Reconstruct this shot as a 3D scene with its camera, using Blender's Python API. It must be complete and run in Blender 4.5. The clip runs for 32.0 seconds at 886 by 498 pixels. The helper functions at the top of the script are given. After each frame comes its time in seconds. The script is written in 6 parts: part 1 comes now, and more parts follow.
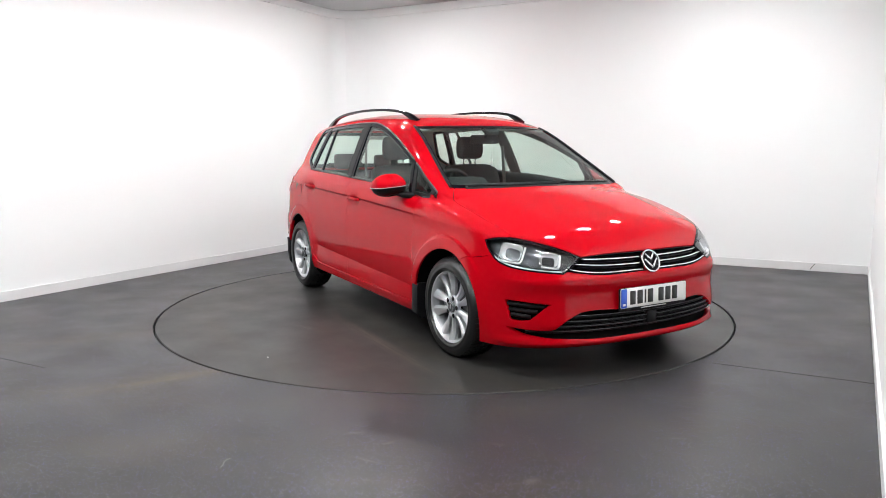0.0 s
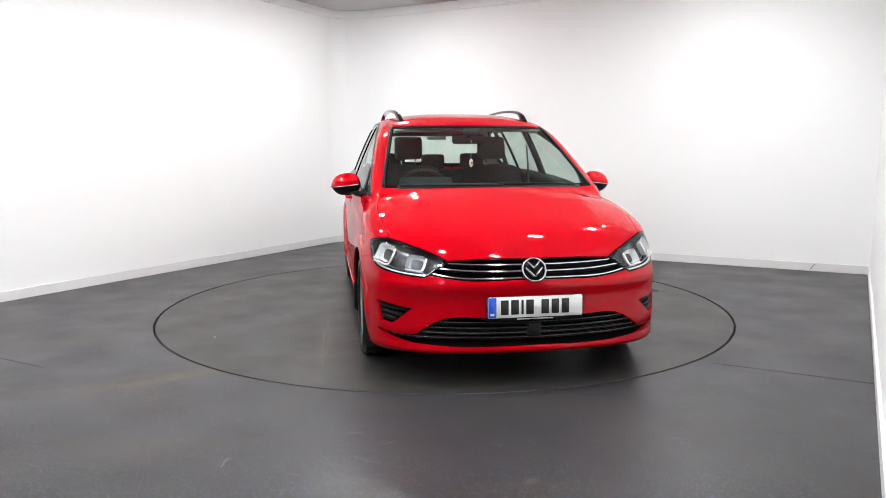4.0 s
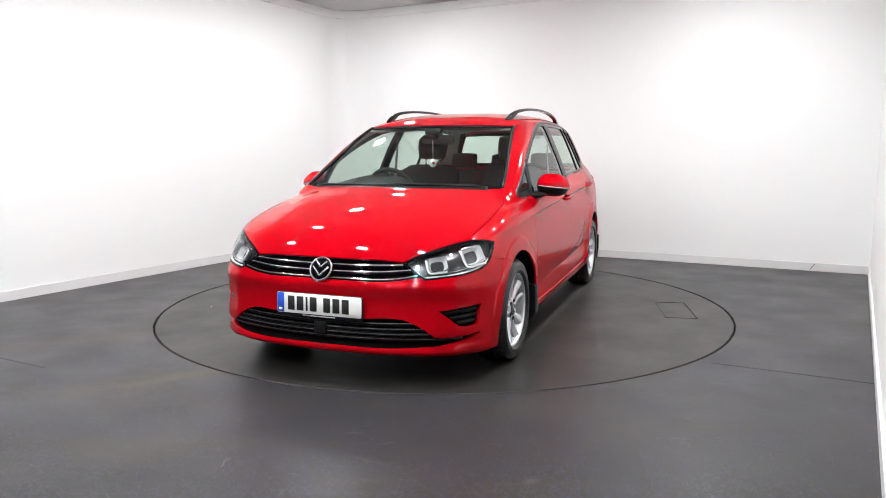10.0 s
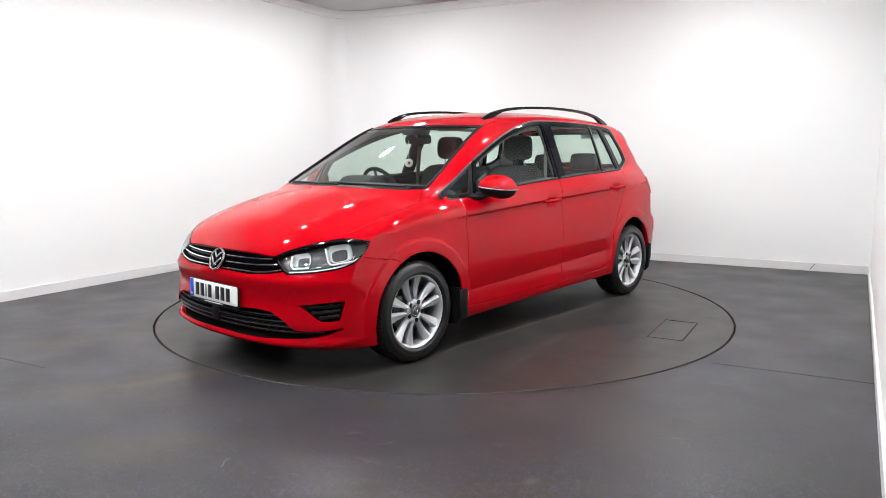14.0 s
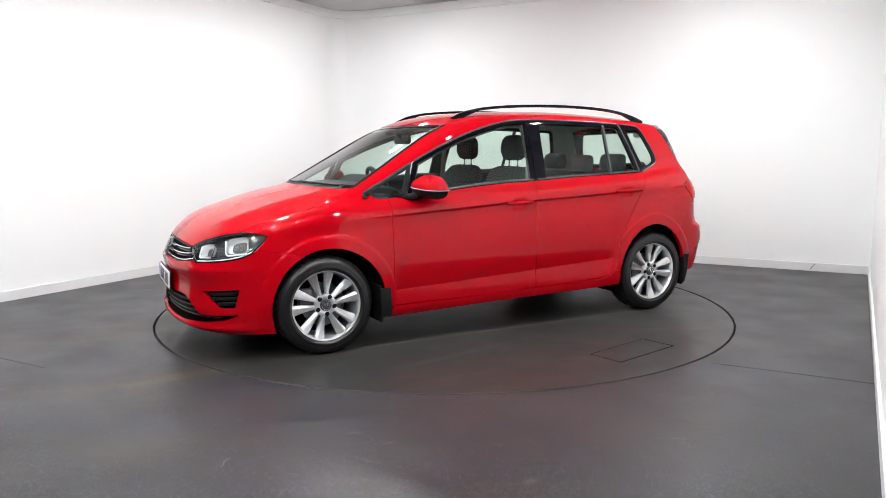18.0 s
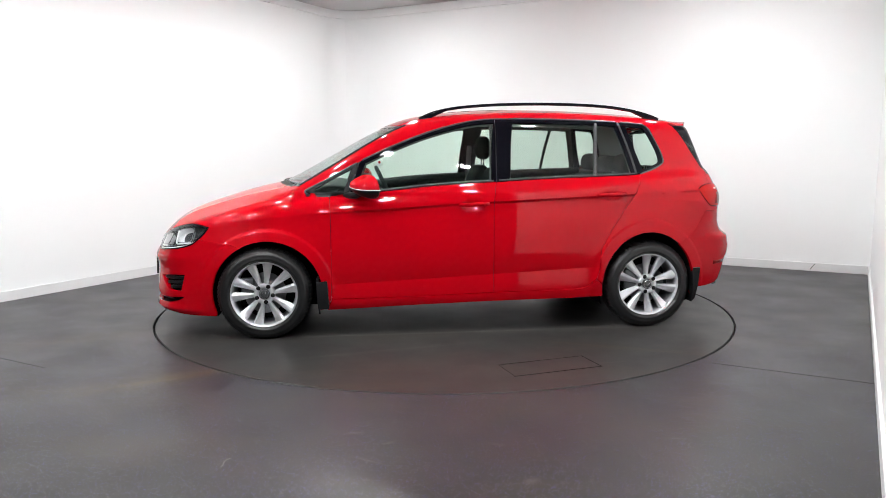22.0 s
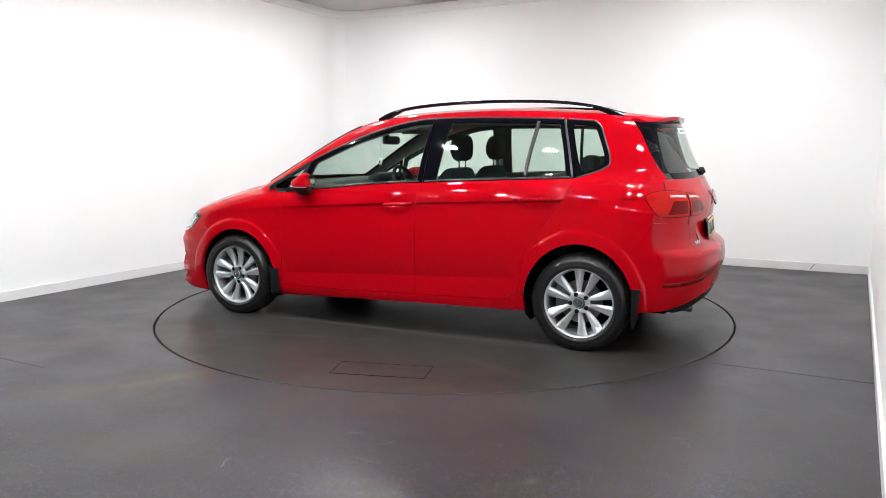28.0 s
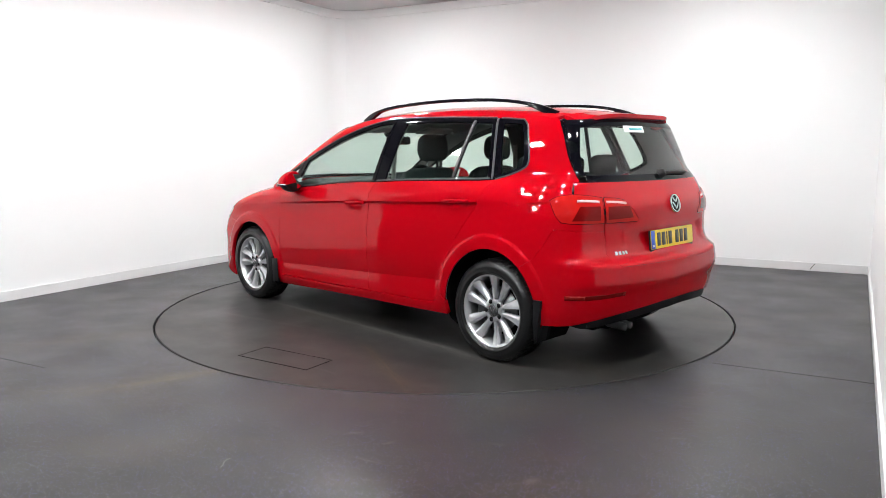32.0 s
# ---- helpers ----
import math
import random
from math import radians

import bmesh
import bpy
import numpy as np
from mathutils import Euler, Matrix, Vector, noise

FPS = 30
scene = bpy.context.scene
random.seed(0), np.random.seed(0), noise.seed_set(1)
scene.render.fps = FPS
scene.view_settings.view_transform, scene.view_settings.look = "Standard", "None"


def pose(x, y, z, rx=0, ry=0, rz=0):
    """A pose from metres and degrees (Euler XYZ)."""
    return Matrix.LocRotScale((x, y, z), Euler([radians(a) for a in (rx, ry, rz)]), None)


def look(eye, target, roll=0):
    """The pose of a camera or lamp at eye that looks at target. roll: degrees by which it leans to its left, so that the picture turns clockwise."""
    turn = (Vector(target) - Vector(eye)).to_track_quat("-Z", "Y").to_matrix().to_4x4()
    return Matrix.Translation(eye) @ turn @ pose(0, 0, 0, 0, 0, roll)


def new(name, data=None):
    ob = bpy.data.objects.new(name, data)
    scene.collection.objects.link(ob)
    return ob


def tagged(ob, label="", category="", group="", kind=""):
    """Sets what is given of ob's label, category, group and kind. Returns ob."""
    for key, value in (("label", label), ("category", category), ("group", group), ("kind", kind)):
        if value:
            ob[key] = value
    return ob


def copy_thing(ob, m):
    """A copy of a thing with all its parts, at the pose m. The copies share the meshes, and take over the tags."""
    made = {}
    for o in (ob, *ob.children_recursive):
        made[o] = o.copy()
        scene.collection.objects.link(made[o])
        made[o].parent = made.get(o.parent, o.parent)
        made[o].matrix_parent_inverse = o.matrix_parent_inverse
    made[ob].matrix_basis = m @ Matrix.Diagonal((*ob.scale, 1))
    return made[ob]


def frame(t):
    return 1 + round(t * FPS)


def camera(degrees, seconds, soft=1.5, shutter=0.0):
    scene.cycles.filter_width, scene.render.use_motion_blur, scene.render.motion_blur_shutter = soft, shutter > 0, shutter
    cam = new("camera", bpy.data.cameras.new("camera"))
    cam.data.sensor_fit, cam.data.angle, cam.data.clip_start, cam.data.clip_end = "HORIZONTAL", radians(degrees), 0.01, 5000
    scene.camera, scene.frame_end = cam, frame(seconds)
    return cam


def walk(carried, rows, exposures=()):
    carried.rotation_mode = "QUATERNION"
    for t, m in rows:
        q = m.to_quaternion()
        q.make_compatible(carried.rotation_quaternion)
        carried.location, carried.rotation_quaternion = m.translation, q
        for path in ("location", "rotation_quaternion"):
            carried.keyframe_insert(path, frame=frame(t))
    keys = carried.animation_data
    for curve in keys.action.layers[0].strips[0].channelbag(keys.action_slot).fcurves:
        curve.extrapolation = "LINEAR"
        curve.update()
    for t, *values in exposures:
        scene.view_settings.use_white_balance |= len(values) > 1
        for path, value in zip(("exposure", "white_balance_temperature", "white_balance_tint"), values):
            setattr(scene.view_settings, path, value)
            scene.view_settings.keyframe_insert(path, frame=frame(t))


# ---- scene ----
cam = camera(63.13, 32.0, soft=0.8)
EYE = Vector((0.0, -5.8794, 1.2732))
AIM = EYE + Vector((-0.00149, 1.0, -0.1389))
walk(cam, [(0.0, look(EYE, AIM, -0.16)), (32.0, look(EYE, AIM, -0.16))])

# ---- light ----
world = bpy.data.worlds.new("studio_world")
scene.world = world
world.use_nodes = True
world.node_tree.nodes["Background"].inputs[0].default_value = (1, 1, 1, 1)
world.node_tree.nodes["Background"].inputs[1].default_value = 0.05
scene.view_settings.exposure = -0.16
LAMP_POWER = 655.0

# the room: a box turned by about 60 degrees against the camera's line
E1 = Vector((0.8870, -0.4617, 0))
E2 = Vector((0.4955, 0.8686, 0))
LEFT, RIGHT, BACK, FRONT, CEIL = -3.312, 3.088, 3.168, -7.4, 3.06
# the white studio opens at MOUTH into a wider dark hall
MOUTH, HALL_L, HALL_R = -2.55, -4.4, 4.6
TABLE_R = 2.237
CAR_X, CAR_Y = -0.010, 0.115


def room(a, b, z=0.0):
    p = E1 * a + E2 * b
    return Vector((p.x, p.y, z))


def heading(t):
    return -59.517 - 5.1624 * t


def turned(t):
    return pose(0, 0, 0, 0, 0, heading(t))


# ---- materials ----
def material(name, color, rough=0.5, metal=0.0, coat=0.0, bump=0.0, bump_scale=200.0, spread=0.0, spread_scale=3.0,
             emit=0.0, alpha_glass=False, rough_spread=0.0, ior=1.5, spec=0.5):
    m = bpy.data.materials.new(name)
    m.use_nodes = True
    nt = m.node_tree
    b = nt.nodes["Principled BSDF"]
    b.inputs["Base Color"].default_value = (*color, 1)
    b.inputs["Roughness"].default_value = rough
    b.inputs["Metallic"].default_value = metal
    b.inputs["IOR"].default_value = ior
    b.inputs["Specular IOR Level"].default_value = spec
    if coat:
        b.inputs["Coat Weight"].default_value = coat
        b.inputs["Coat Roughness"].default_value = 0.02
    if emit:
        b.inputs["Emission Color"].default_value = (*color, 1)
        b.inputs["Emission Strength"].default_value = emit
    geo = nt.nodes.new("ShaderNodeTexCoord")
    if spread:
        n = nt.nodes.new("ShaderNodeTexNoise")
        n.inputs["Scale"].default_value = spread_scale
        n.inputs["Detail"].default_value = 6
        nt.links.new(geo.outputs["Object"], n.inputs["Vector"])
        mix = nt.nodes.new("ShaderNodeMix")
        mix.data_type = "RGBA"
        mix.inputs[6].default_value = (*[c * (1 - spread) for c in color], 1)
        mix.inputs[7].default_value = (*[min(1, c * (1 + spread)) for c in color], 1)
        nt.links.new(n.outputs["Fac"], mix.inputs[0])
        nt.links.new(mix.outputs[2], b.inputs["Base Color"])
        if rough_spread:
            mr = nt.nodes.new("ShaderNodeMapRange")
            mr.inputs["From Min"].default_value, mr.inputs["From Max"].default_value = 0.3, 0.7
            mr.inputs["To Min"].default_value, mr.inputs["To Max"].default_value = rough - rough_spread, rough + rough_spread
            nt.links.new(n.outputs["Fac"], mr.inputs["Value"])
            nt.links.new(mr.outputs["Result"], b.inputs["Roughness"])
    if bump:
        n2 = nt.nodes.new("ShaderNodeTexNoise")
        n2.inputs["Scale"].default_value = bump_scale
        n2.inputs["Detail"].default_value = 4
        nt.links.new(geo.outputs["Object"], n2.inputs["Vector"])
        bn = nt.nodes.new("ShaderNodeBump")
        bn.inputs["Strength"].default_value = bump
        bn.inputs["Distance"].default_value = 0.002
        nt.links.new(n2.outputs["Fac"], bn.inputs["Height"])
        nt.links.new(bn.outputs["Normal"], b.inputs["Normal"])
    return m


def glass_material(name, tint, gloss_rough=0.0, base=0.045):
    """Thin pane: mostly clear, tinted, with a mirror share that grows at grazing angles."""
    m = bpy.data.materials.new(name)
    m.use_nodes = True
    nt = m.node_tree
    nt.nodes.clear()
    out = nt.nodes.new("ShaderNodeOutputMaterial")
    clear = nt.nodes.new("ShaderNodeBsdfTransparent")
    clear.inputs[0].default_value = (*tint, 1)
    gloss = nt.nodes.new("ShaderNodeBsdfGlossy")
    gloss.inputs["Roughness"].default_value = gloss_rough
    lw = nt.nodes.new("ShaderNodeLayerWeight")
    lw.inputs["Blend"].default_value = 0.5
    power = nt.nodes.new("ShaderNodeMath")
    power.operation = "POWER"
    power.inputs[1].default_value = 4.5
    nt.links.new(lw.outputs["Facing"], power.inputs[0])
    fres = nt.nodes.new("ShaderNodeMath")
    fres.operation = "MULTIPLY_ADD"
    fres.inputs[1].default_value, fres.inputs[2].default_value = 0.85, base
    nt.links.new(power.outputs[0], fres.inputs[0])
    mix = nt.nodes.new("ShaderNodeMixShader")
    nt.links.new(fres.outputs[0], mix.inputs[0])
    nt.links.new(clear.outputs[0], mix.inputs[1])
    nt.links.new(gloss.outputs[0], mix.inputs[2])
    nt.links.new(mix.outputs[0], out.inputs[0])
    return m


def floor_material(name, flecks=True, k=1.4, stains=()):
    """Dark safety vinyl with soft scuffs and a dull sheen; flecks: fine blue and white chips in it."""
    m = bpy.data.materials.new(name)
    m.use_nodes = True
    nt = m.node_tree
    b = nt.nodes["Principled BSDF"]
    b.inputs["Specular IOR Level"].default_value = 0.20
    tc = nt.nodes.new("ShaderNodeTexCoord")
    n = nt.nodes.new("ShaderNodeTexNoise")
    n.inputs["Scale"].default_value = 0.9
    n.inputs["Detail"].default_value = 7
    nt.links.new(tc.outputs["Object"], n.inputs["Vector"])
    ramp = nt.nodes.new("ShaderNodeValToRGB")
    ramp.color_ramp.elements[0].position, ramp.color_ramp.elements[0].color = 0.35, (0.0165 * k, 0.0160 * k, 0.0157 * k, 1)
    ramp.color_ramp.elements[1].position, ramp.color_ramp.elements[1].color = 0.68, (0.0225 * k, 0.0215 * k, 0.0205 * k, 1)
    nt.links.new(n.outputs["Fac"], ramp.inputs[0])
    # brownish dirt drawn out along the floor
    mp = nt.nodes.new("ShaderNodeMapping")
    mp.inputs["Rotation"].default_value = (0, 0, radians(27.5))
    mp.inputs["Scale"].default_value = (0.5, 2.6, 1)
    nt.links.new(tc.outputs["Object"], mp.inputs["Vector"])
    nd = nt.nodes.new("ShaderNodeTexNoise")
    nd.inputs["Scale"].default_value = 1.5
    nd.inputs["Detail"].default_value = 9
    nd.inputs["Roughness"].default_value = 0.65
    nt.links.new(mp.outputs[0], nd.inputs["Vector"])
    rd = nt.nodes.new("ShaderNodeMapRange")
    rd.inputs["From Min"].default_value, rd.inputs["From Max"].default_value = 0.50, 0.72
    rd.inputs["To Max"].default_value = 0.75
    nt.links.new(nd.outputs["Fac"], rd.inputs["Value"])
    dirt = nt.nodes.new("ShaderNodeMix")
    dirt.data_type = "RGBA"
    nt.links.new(rd.outputs["Result"], dirt.inputs[0])
    nt.links.new(ramp.outputs[0], dirt.inputs[6])
    dirt.inputs[7].default_value = (0.044, 0.036, 0.026, 1)
    # pale scuffs
    sc = nt.nodes.new("ShaderNodeTexNoise")
    sc.inputs["Scale"].default_value = 5.0
    sc.inputs["Detail"].default_value = 10
    sc.inputs["Roughness"].default_value = 0.7
    nt.links.new(mp.outputs[0], sc.inputs["Vector"])
    rs = nt.nodes.new("ShaderNodeMapRange")
    rs.inputs["From Min"].default_value, rs.inputs["From Max"].default_value = 0.60, 0.78
    rs.inputs["To Max"].default_value = 0.6
    nt.links.new(sc.outputs["Fac"], rs.inputs["Value"])
    scuff = nt.nodes.new("ShaderNodeMix")
    scuff.data_type = "RGBA"
    nt.links.new(rs.outputs["Result"], scuff.inputs[0])
    nt.links.new(dirt.outputs[2], scuff.inputs[6])
    scuff.inputs[7].default_value = (0.085, 0.080, 0.074, 1)
    last = scuff.outputs[2]
    # single marks: place, turn, half length, half width, colour, strength
    for cx, cy, turn, length, width, color, much in stains:
        ms = nt.nodes.new("ShaderNodeMapping")
        ms.vector_type = "TEXTURE"
        ms.inputs["Location"].default_value = (cx, cy, 0)
        ms.inputs["Rotation"].default_value = (0, 0, radians(turn))
        ms.inputs["Scale"].default_value = (length, width, 1)
        nt.links.new(tc.outputs["Object"], ms.inputs["Vector"])
        ln = nt.nodes.new("ShaderNodeVectorMath")
        ln.operation = "LENGTH"
        nt.links.new(ms.outputs[0], ln.inputs[0])
        fade = nt.nodes.new("ShaderNodeMapRange")
        fade.inputs["From Min"].default_value, fade.inputs["From Max"].default_value = 1.0, 0.2
        nt.links.new(ln.outputs["Value"], fade.inputs["Value"])
        streak = nt.nodes.new("ShaderNodeTexNoise")
        streak.inputs["Scale"].default_value = 3.0
        streak.inputs["Detail"].default_value = 8
        streak.inputs["Roughness"].default_value = 0.7
        nt.links.new(ms.outputs[0], streak.inputs["Vector"])
        grain = nt.nodes.new("ShaderNodeMapRange")
        grain.inputs["From Min"].default_value, grain.inputs["From Max"].default_value = 0.38, 0.62
        grain.inputs["To Max"].default_value = much
        nt.links.new(streak.outputs["Fac"], grain.inputs["Value"])
        mul = nt.nodes.new("ShaderNodeMath")
        mul.operation = "MULTIPLY"
        nt.links.new(fade.outputs["Result"], mul.inputs[0])
        nt.links.new(grain.outputs["Result"], mul.inputs[1])
        mark = nt.nodes.new("ShaderNodeMix")
        mark.data_type = "RGBA"
        nt.links.new(mul.outputs[0], mark.inputs[0])
        nt.links.new(last, mark.inputs[6])
        mark.inputs[7].default_value = (*color, 1)
        last = mark.outputs[2]
    v = nt.nodes.new("ShaderNodeTexVoronoi")
    v.voronoi_dimensions = "2D"
    v.inputs["Scale"].default_value = 185
    nt.links.new(tc.outputs["Object"], v.inputs["Vector"])
    sep = nt.nodes.new("ShaderNodeSeparateColor")
    nt.links.new(v.outputs["Color"], sep.inputs[0])
    near = nt.nodes.new("ShaderNodeMath")
    near.operation = "LESS_THAN"
    near.inputs[1].default_value = 0.36
    nt.links.new(v.outputs["Distance"], near.inputs[0])
    few = nt.nodes.new("ShaderNodeMath")
    few.operation = "GREATER_THAN"
    few.inputs[1].default_value = 0.85 if flecks else 2.0
    nt.links.new(sep.outputs[0], few.inputs[0])
    both = nt.nodes.new("ShaderNodeMath")
    both.operation = "MULTIPLY"
    nt.links.new(near.outputs[0], both.inputs[0])
    nt.links.new(few.outputs[0], both.inputs[1])
    hue = nt.nodes.new("ShaderNodeValToRGB")
    hue.color_ramp.interpolation = "CONSTANT"
    hue.color_ramp.elements[0].position, hue.color_ramp.elements[0].color = 0.0, (0.10, 0.095, 0.26, 1)
    hue.color_ramp.elements[1].position, hue.color_ramp.elements[1].color = 0.5, (0.17, 0.17, 0.185, 1)
    nt.links.new(sep.outputs[1], hue.inputs[0])
    mix = nt.nodes.new("ShaderNodeMix")
    mix.data_type = "RGBA"
    nt.links.new(both.outputs[0], mix.inputs[0])
    nt.links.new(last, mix.inputs[6])
    nt.links.new(hue.outputs[0], mix.inputs[7])
    nt.links.new(mix.outputs[2], b.inputs["Base Color"])
    mr = nt.nodes.new("ShaderNodeMapRange")
    mr.inputs["From Min"].default_value, mr.inputs["From Max"].default_value = 0.3, 0.7
    mr.inputs["To Min"].default_value, mr.inputs["To Max"].default_value = 0.30, 0.42
    n3 = nt.nodes.new("ShaderNodeTexNoise")
    n3.inputs["Scale"].default_value = 2.3
    n3.inputs["Detail"].default_value = 8
    nt.links.new(tc.outputs["Object"], n3.inputs["Vector"])
    nt.links.new(n3.outputs["Fac"], mr.inputs["Value"])
    nt.links.new(mr.outputs["Result"], b.inputs["Roughness"])
    n2 = nt.nodes.new("ShaderNodeTexNoise")
    n2.inputs["Scale"].default_value = 160
    nt.links.new(tc.outputs["Object"], n2.inputs["Vector"])
    bn = nt.nodes.new("ShaderNodeBump")
    bn.inputs["Strength"].default_value = 0.25
    bn.inputs["Distance"].default_value = 0.001
    nt.links.new(n2.outputs["Fac"], bn.inputs["Height"])
    nt.links.new(bn.outputs["Normal"], b.inputs["Normal"])
    return m


def paint_material(name):
    """Solid red car paint: deep base, orange peel and a clear coat."""
    m = material(name, (0.41, 0.0006, 0.0055), 0.45, 0.0, 0.7, 0.0)
    b = m.node_tree.nodes["Principled BSDF"]
    b.inputs["Specular IOR Level"].default_value = 0.0
    b.inputs["Coat IOR"].default_value = 1.45
    b.inputs["Coat Roughness"].default_value = 0.015
    return m


M_WALL = material("white_wall_paint", (0.850, 0.856, 0.853), 0.6, bump=0.08, bump_scale=60, spread=0.02, spread_scale=0.6)
M_HALL = material("dark_hall_paint", (0.07, 0.07, 0.073), 0.7, bump=0.08, bump_scale=60, spread=0.15, spread_scale=0.9)
M_CEIL = material("ceiling_paint", (0.60, 0.592, 0.590), 0.7, spread=0.03, spread_scale=1.2)
M_SKIRT = material("skirting_gloss", (0.72, 0.72, 0.72), 0.35, spread=0.05, spread_scale=8)
BROWN, PALE = (0.085, 0.062, 0.030), (0.11, 0.104, 0.097)
M_FLOOR = floor_material("flecked_vinyl", stains=((-1.55, -1.98, 36, 0.60, 0.10, BROWN, 0.9), (-1.75, -2.05, 30, 0.75, 0.20, BROWN, 0.5), (-2.55, -1.15, 28, 0.8, 0.25, BROWN, 0.5),
                                                  (-0.41, -2.76, 10, 0.06, 0.02, PALE, 0.9), (-0.24, -2.87, 30, 0.04, 0.02, PALE, 0.9), (0.336, -3.24, 40, 0.05, 0.03, PALE, 0.9),
                                                  (0.23, -2.89, -20, 0.05, 0.015, PALE, 0.9), (-0.32, -3.05, -28, 0.13, 0.008, PALE, 1.0), (1.03, -2.83, 0, 0.07, 0.015, PALE, 0.8)))
M_TABLE = floor_material("plain_vinyl", False, 1.5, ((0.1, 0.955, 0, 1.6, 0.035, PALE, 1.0), (-0.9, 0.965, 0, 0.9, 0.10, PALE, 0.6), (0.9, -0.985, -2, 1.1, 0.07, (0.085, 0.068, 0.055), 1.0),
                                                      (0.5, 1.35, 12, 0.9, 0.05, PALE, 0.4), (0.18, -1.27, 20, 0.12, 0.05, PALE, 0.8), (-0.8, -1.0, 0, 0.15, 0.08, PALE, 0.7), (-1.0, 1.5, -25, 0.8, 0.06, BROWN, 0.5)))
M_GAP = material("rubber_gap", (0.008, 0.008, 0.008), 0.8, spec=0.1)
M_RED = paint_material("red_paint")
M_BLACK = material("black_plastic", (0.010, 0.010, 0.011), 0.45, spec=0.13, bump=0.1, bump_scale=400)
M_GLOSSBLACK = material("gloss_black", (0.003, 0.003, 0.005), 0.05, spec=0.10)
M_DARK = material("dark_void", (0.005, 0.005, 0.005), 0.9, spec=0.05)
M_CHROME = material("chrome", (0.75, 0.76, 0.78), 0.08, 1.0)
M_SILVER = material("alloy_silver", (0.72, 0.73, 0.75), 0.28, 0.75, spread=0.04, spread_scale=30)
M_TYRE = material("tyre_rubber", (0.011, 0.011, 0.0115), 0.32, spec=0.4, bump=0.12, bump_scale=150, spread=0.2, spread_scale=12)
M_STEEL = material("brake_steel", (0.28, 0.28, 0.29), 0.35, 1.0, spread=0.2, spread_scale=25)
M_GLASS = glass_material("clear_glass", (0.82, 0.925, 0.865))
M_SCREEN = glass_material("screen_glass", (0.82, 0.92, 0.865), 0.0, 0.075)
M_TINT = glass_material("tinted_glass", (0.75, 0.855, 0.795))
M_LENS = glass_material("lamp_lens", (0.93, 0.94, 0.95))
M_SEAT = material("seat_fabric", (0.019, 0.025, 0.027), 0.85, spec=0.1, bump=0.4, bump_scale=500, spread=0.2, spread_scale=40)
M_TRIM = material("cabin_trim", (0.022, 0.027, 0.029), 0.6, spec=0.15, bump=0.2, bump_scale=300)
M_FRAMETRIM = material("frame_trim", (0.045, 0.046, 0.046), 0.6, spec=0.2, bump=0.1, bump_scale=300)
M_LINER = material("headliner", (0.26, 0.26, 0.25), 0.8, bump=0.2, bump_scale=400)
M_WHITE = material("plate_white", (0.78, 0.78, 0.76), 0.3)
M_YELLOW = material("plate_yellow", (0.80, 0.56, 0.02), 0.3)
M_BLUE = material("plate_blue", (0.02, 0.09, 0.55), 0.3)
M_PRINT = material("plate_print", (0.01, 0.01, 0.01), 0.4)
M_TAIL = material("tail_lens_red", (0.43, 0.009, 0.008), 0.08)
M_TAIL.node_tree.nodes["Principled BSDF"].inputs["Specular IOR Level"].default_value = 0.12
M_TAILCLEAR = material("tail_lens_pale", (0.72, 0.45, 0.42), 0.1, coat=0.3)
M_TAILDARK = material("tail_lens_dark", (0.15, 0.003, 0.003), 0.1, spec=0.12)
M_REARREFLEX = material("reflector_red", (0.20, 0.004, 0.003), 0.1, spec=0.2)
M_BADGE = material("badge_metal", (0.82, 0.82, 0.83), 0.25, 0.3)
M_TEALPRINT = material("sticker_print", (0.05, 0.35, 0.38), 0.4)
M_REFLECTOR = material("lamp_reflector", (0.88, 0.89, 0.90), 0.14, 0.35, bump=0.8, bump_scale=70)
M_INDICATOR = material("indicator_lens", (0.42, 0.42, 0.43), 0.12)
M_BEZEL = material("lamp_bezel_grey", (0.09, 0.092, 0.097), 0.22, 0.5)
M_LAMPCASE = material("lamp_bezel", (0.10, 0.105, 0.11), 0.3, 0.6)
M_LIGHT = material("lamp_diffuser", (0.975, 0.99, 1.0), 0.5, emit=LAMP_POWER)


# ---- mesh helpers ----
def part(name, bm, mat, parent=None, label="", smooth=True):
    """Links a bmesh as one mesh object under a thing or a part."""
    me = bpy.data.meshes.new(name)
    bm.normal_update()
    bm.to_mesh(me)
    bm.free()
    for mm in (mat if isinstance(mat, (list, tuple)) else [mat]):
        me.materials.append(mm)
    if smooth:
        me.shade_smooth()
    ob = new(name, me)
    ob.parent = parent
    if label:
        tagged(ob, label)
    return ob


def add_box(bm, size, centre=(0, 0, 0), bevel=0.0, rot=None, segs=2):
    m = Matrix.Translation(centre) @ (rot.to_4x4() if rot else Matrix()) @ Matrix.Diagonal((*size, 1))
    made = bmesh.ops.create_cube(bm, size=1, matrix=m)
    if bevel:
        edges = {e for v in made["verts"] for e in v.link_edges}
        bmesh.ops.bevel(bm, geom=list(edges), offset=bevel, segments=segs, profile=0.5, affect="EDGES")
    return made


def box(size, centre=(0, 0, 0), bevel=0.0, rot=None, segs=2):
    bm = bmesh.new()
    add_box(bm, size, centre, bevel, rot, segs)
    return bm


def sharp(ob, degrees=35):
    ob.data.set_sharp_from_angle(angle=radians(degrees))
    return ob


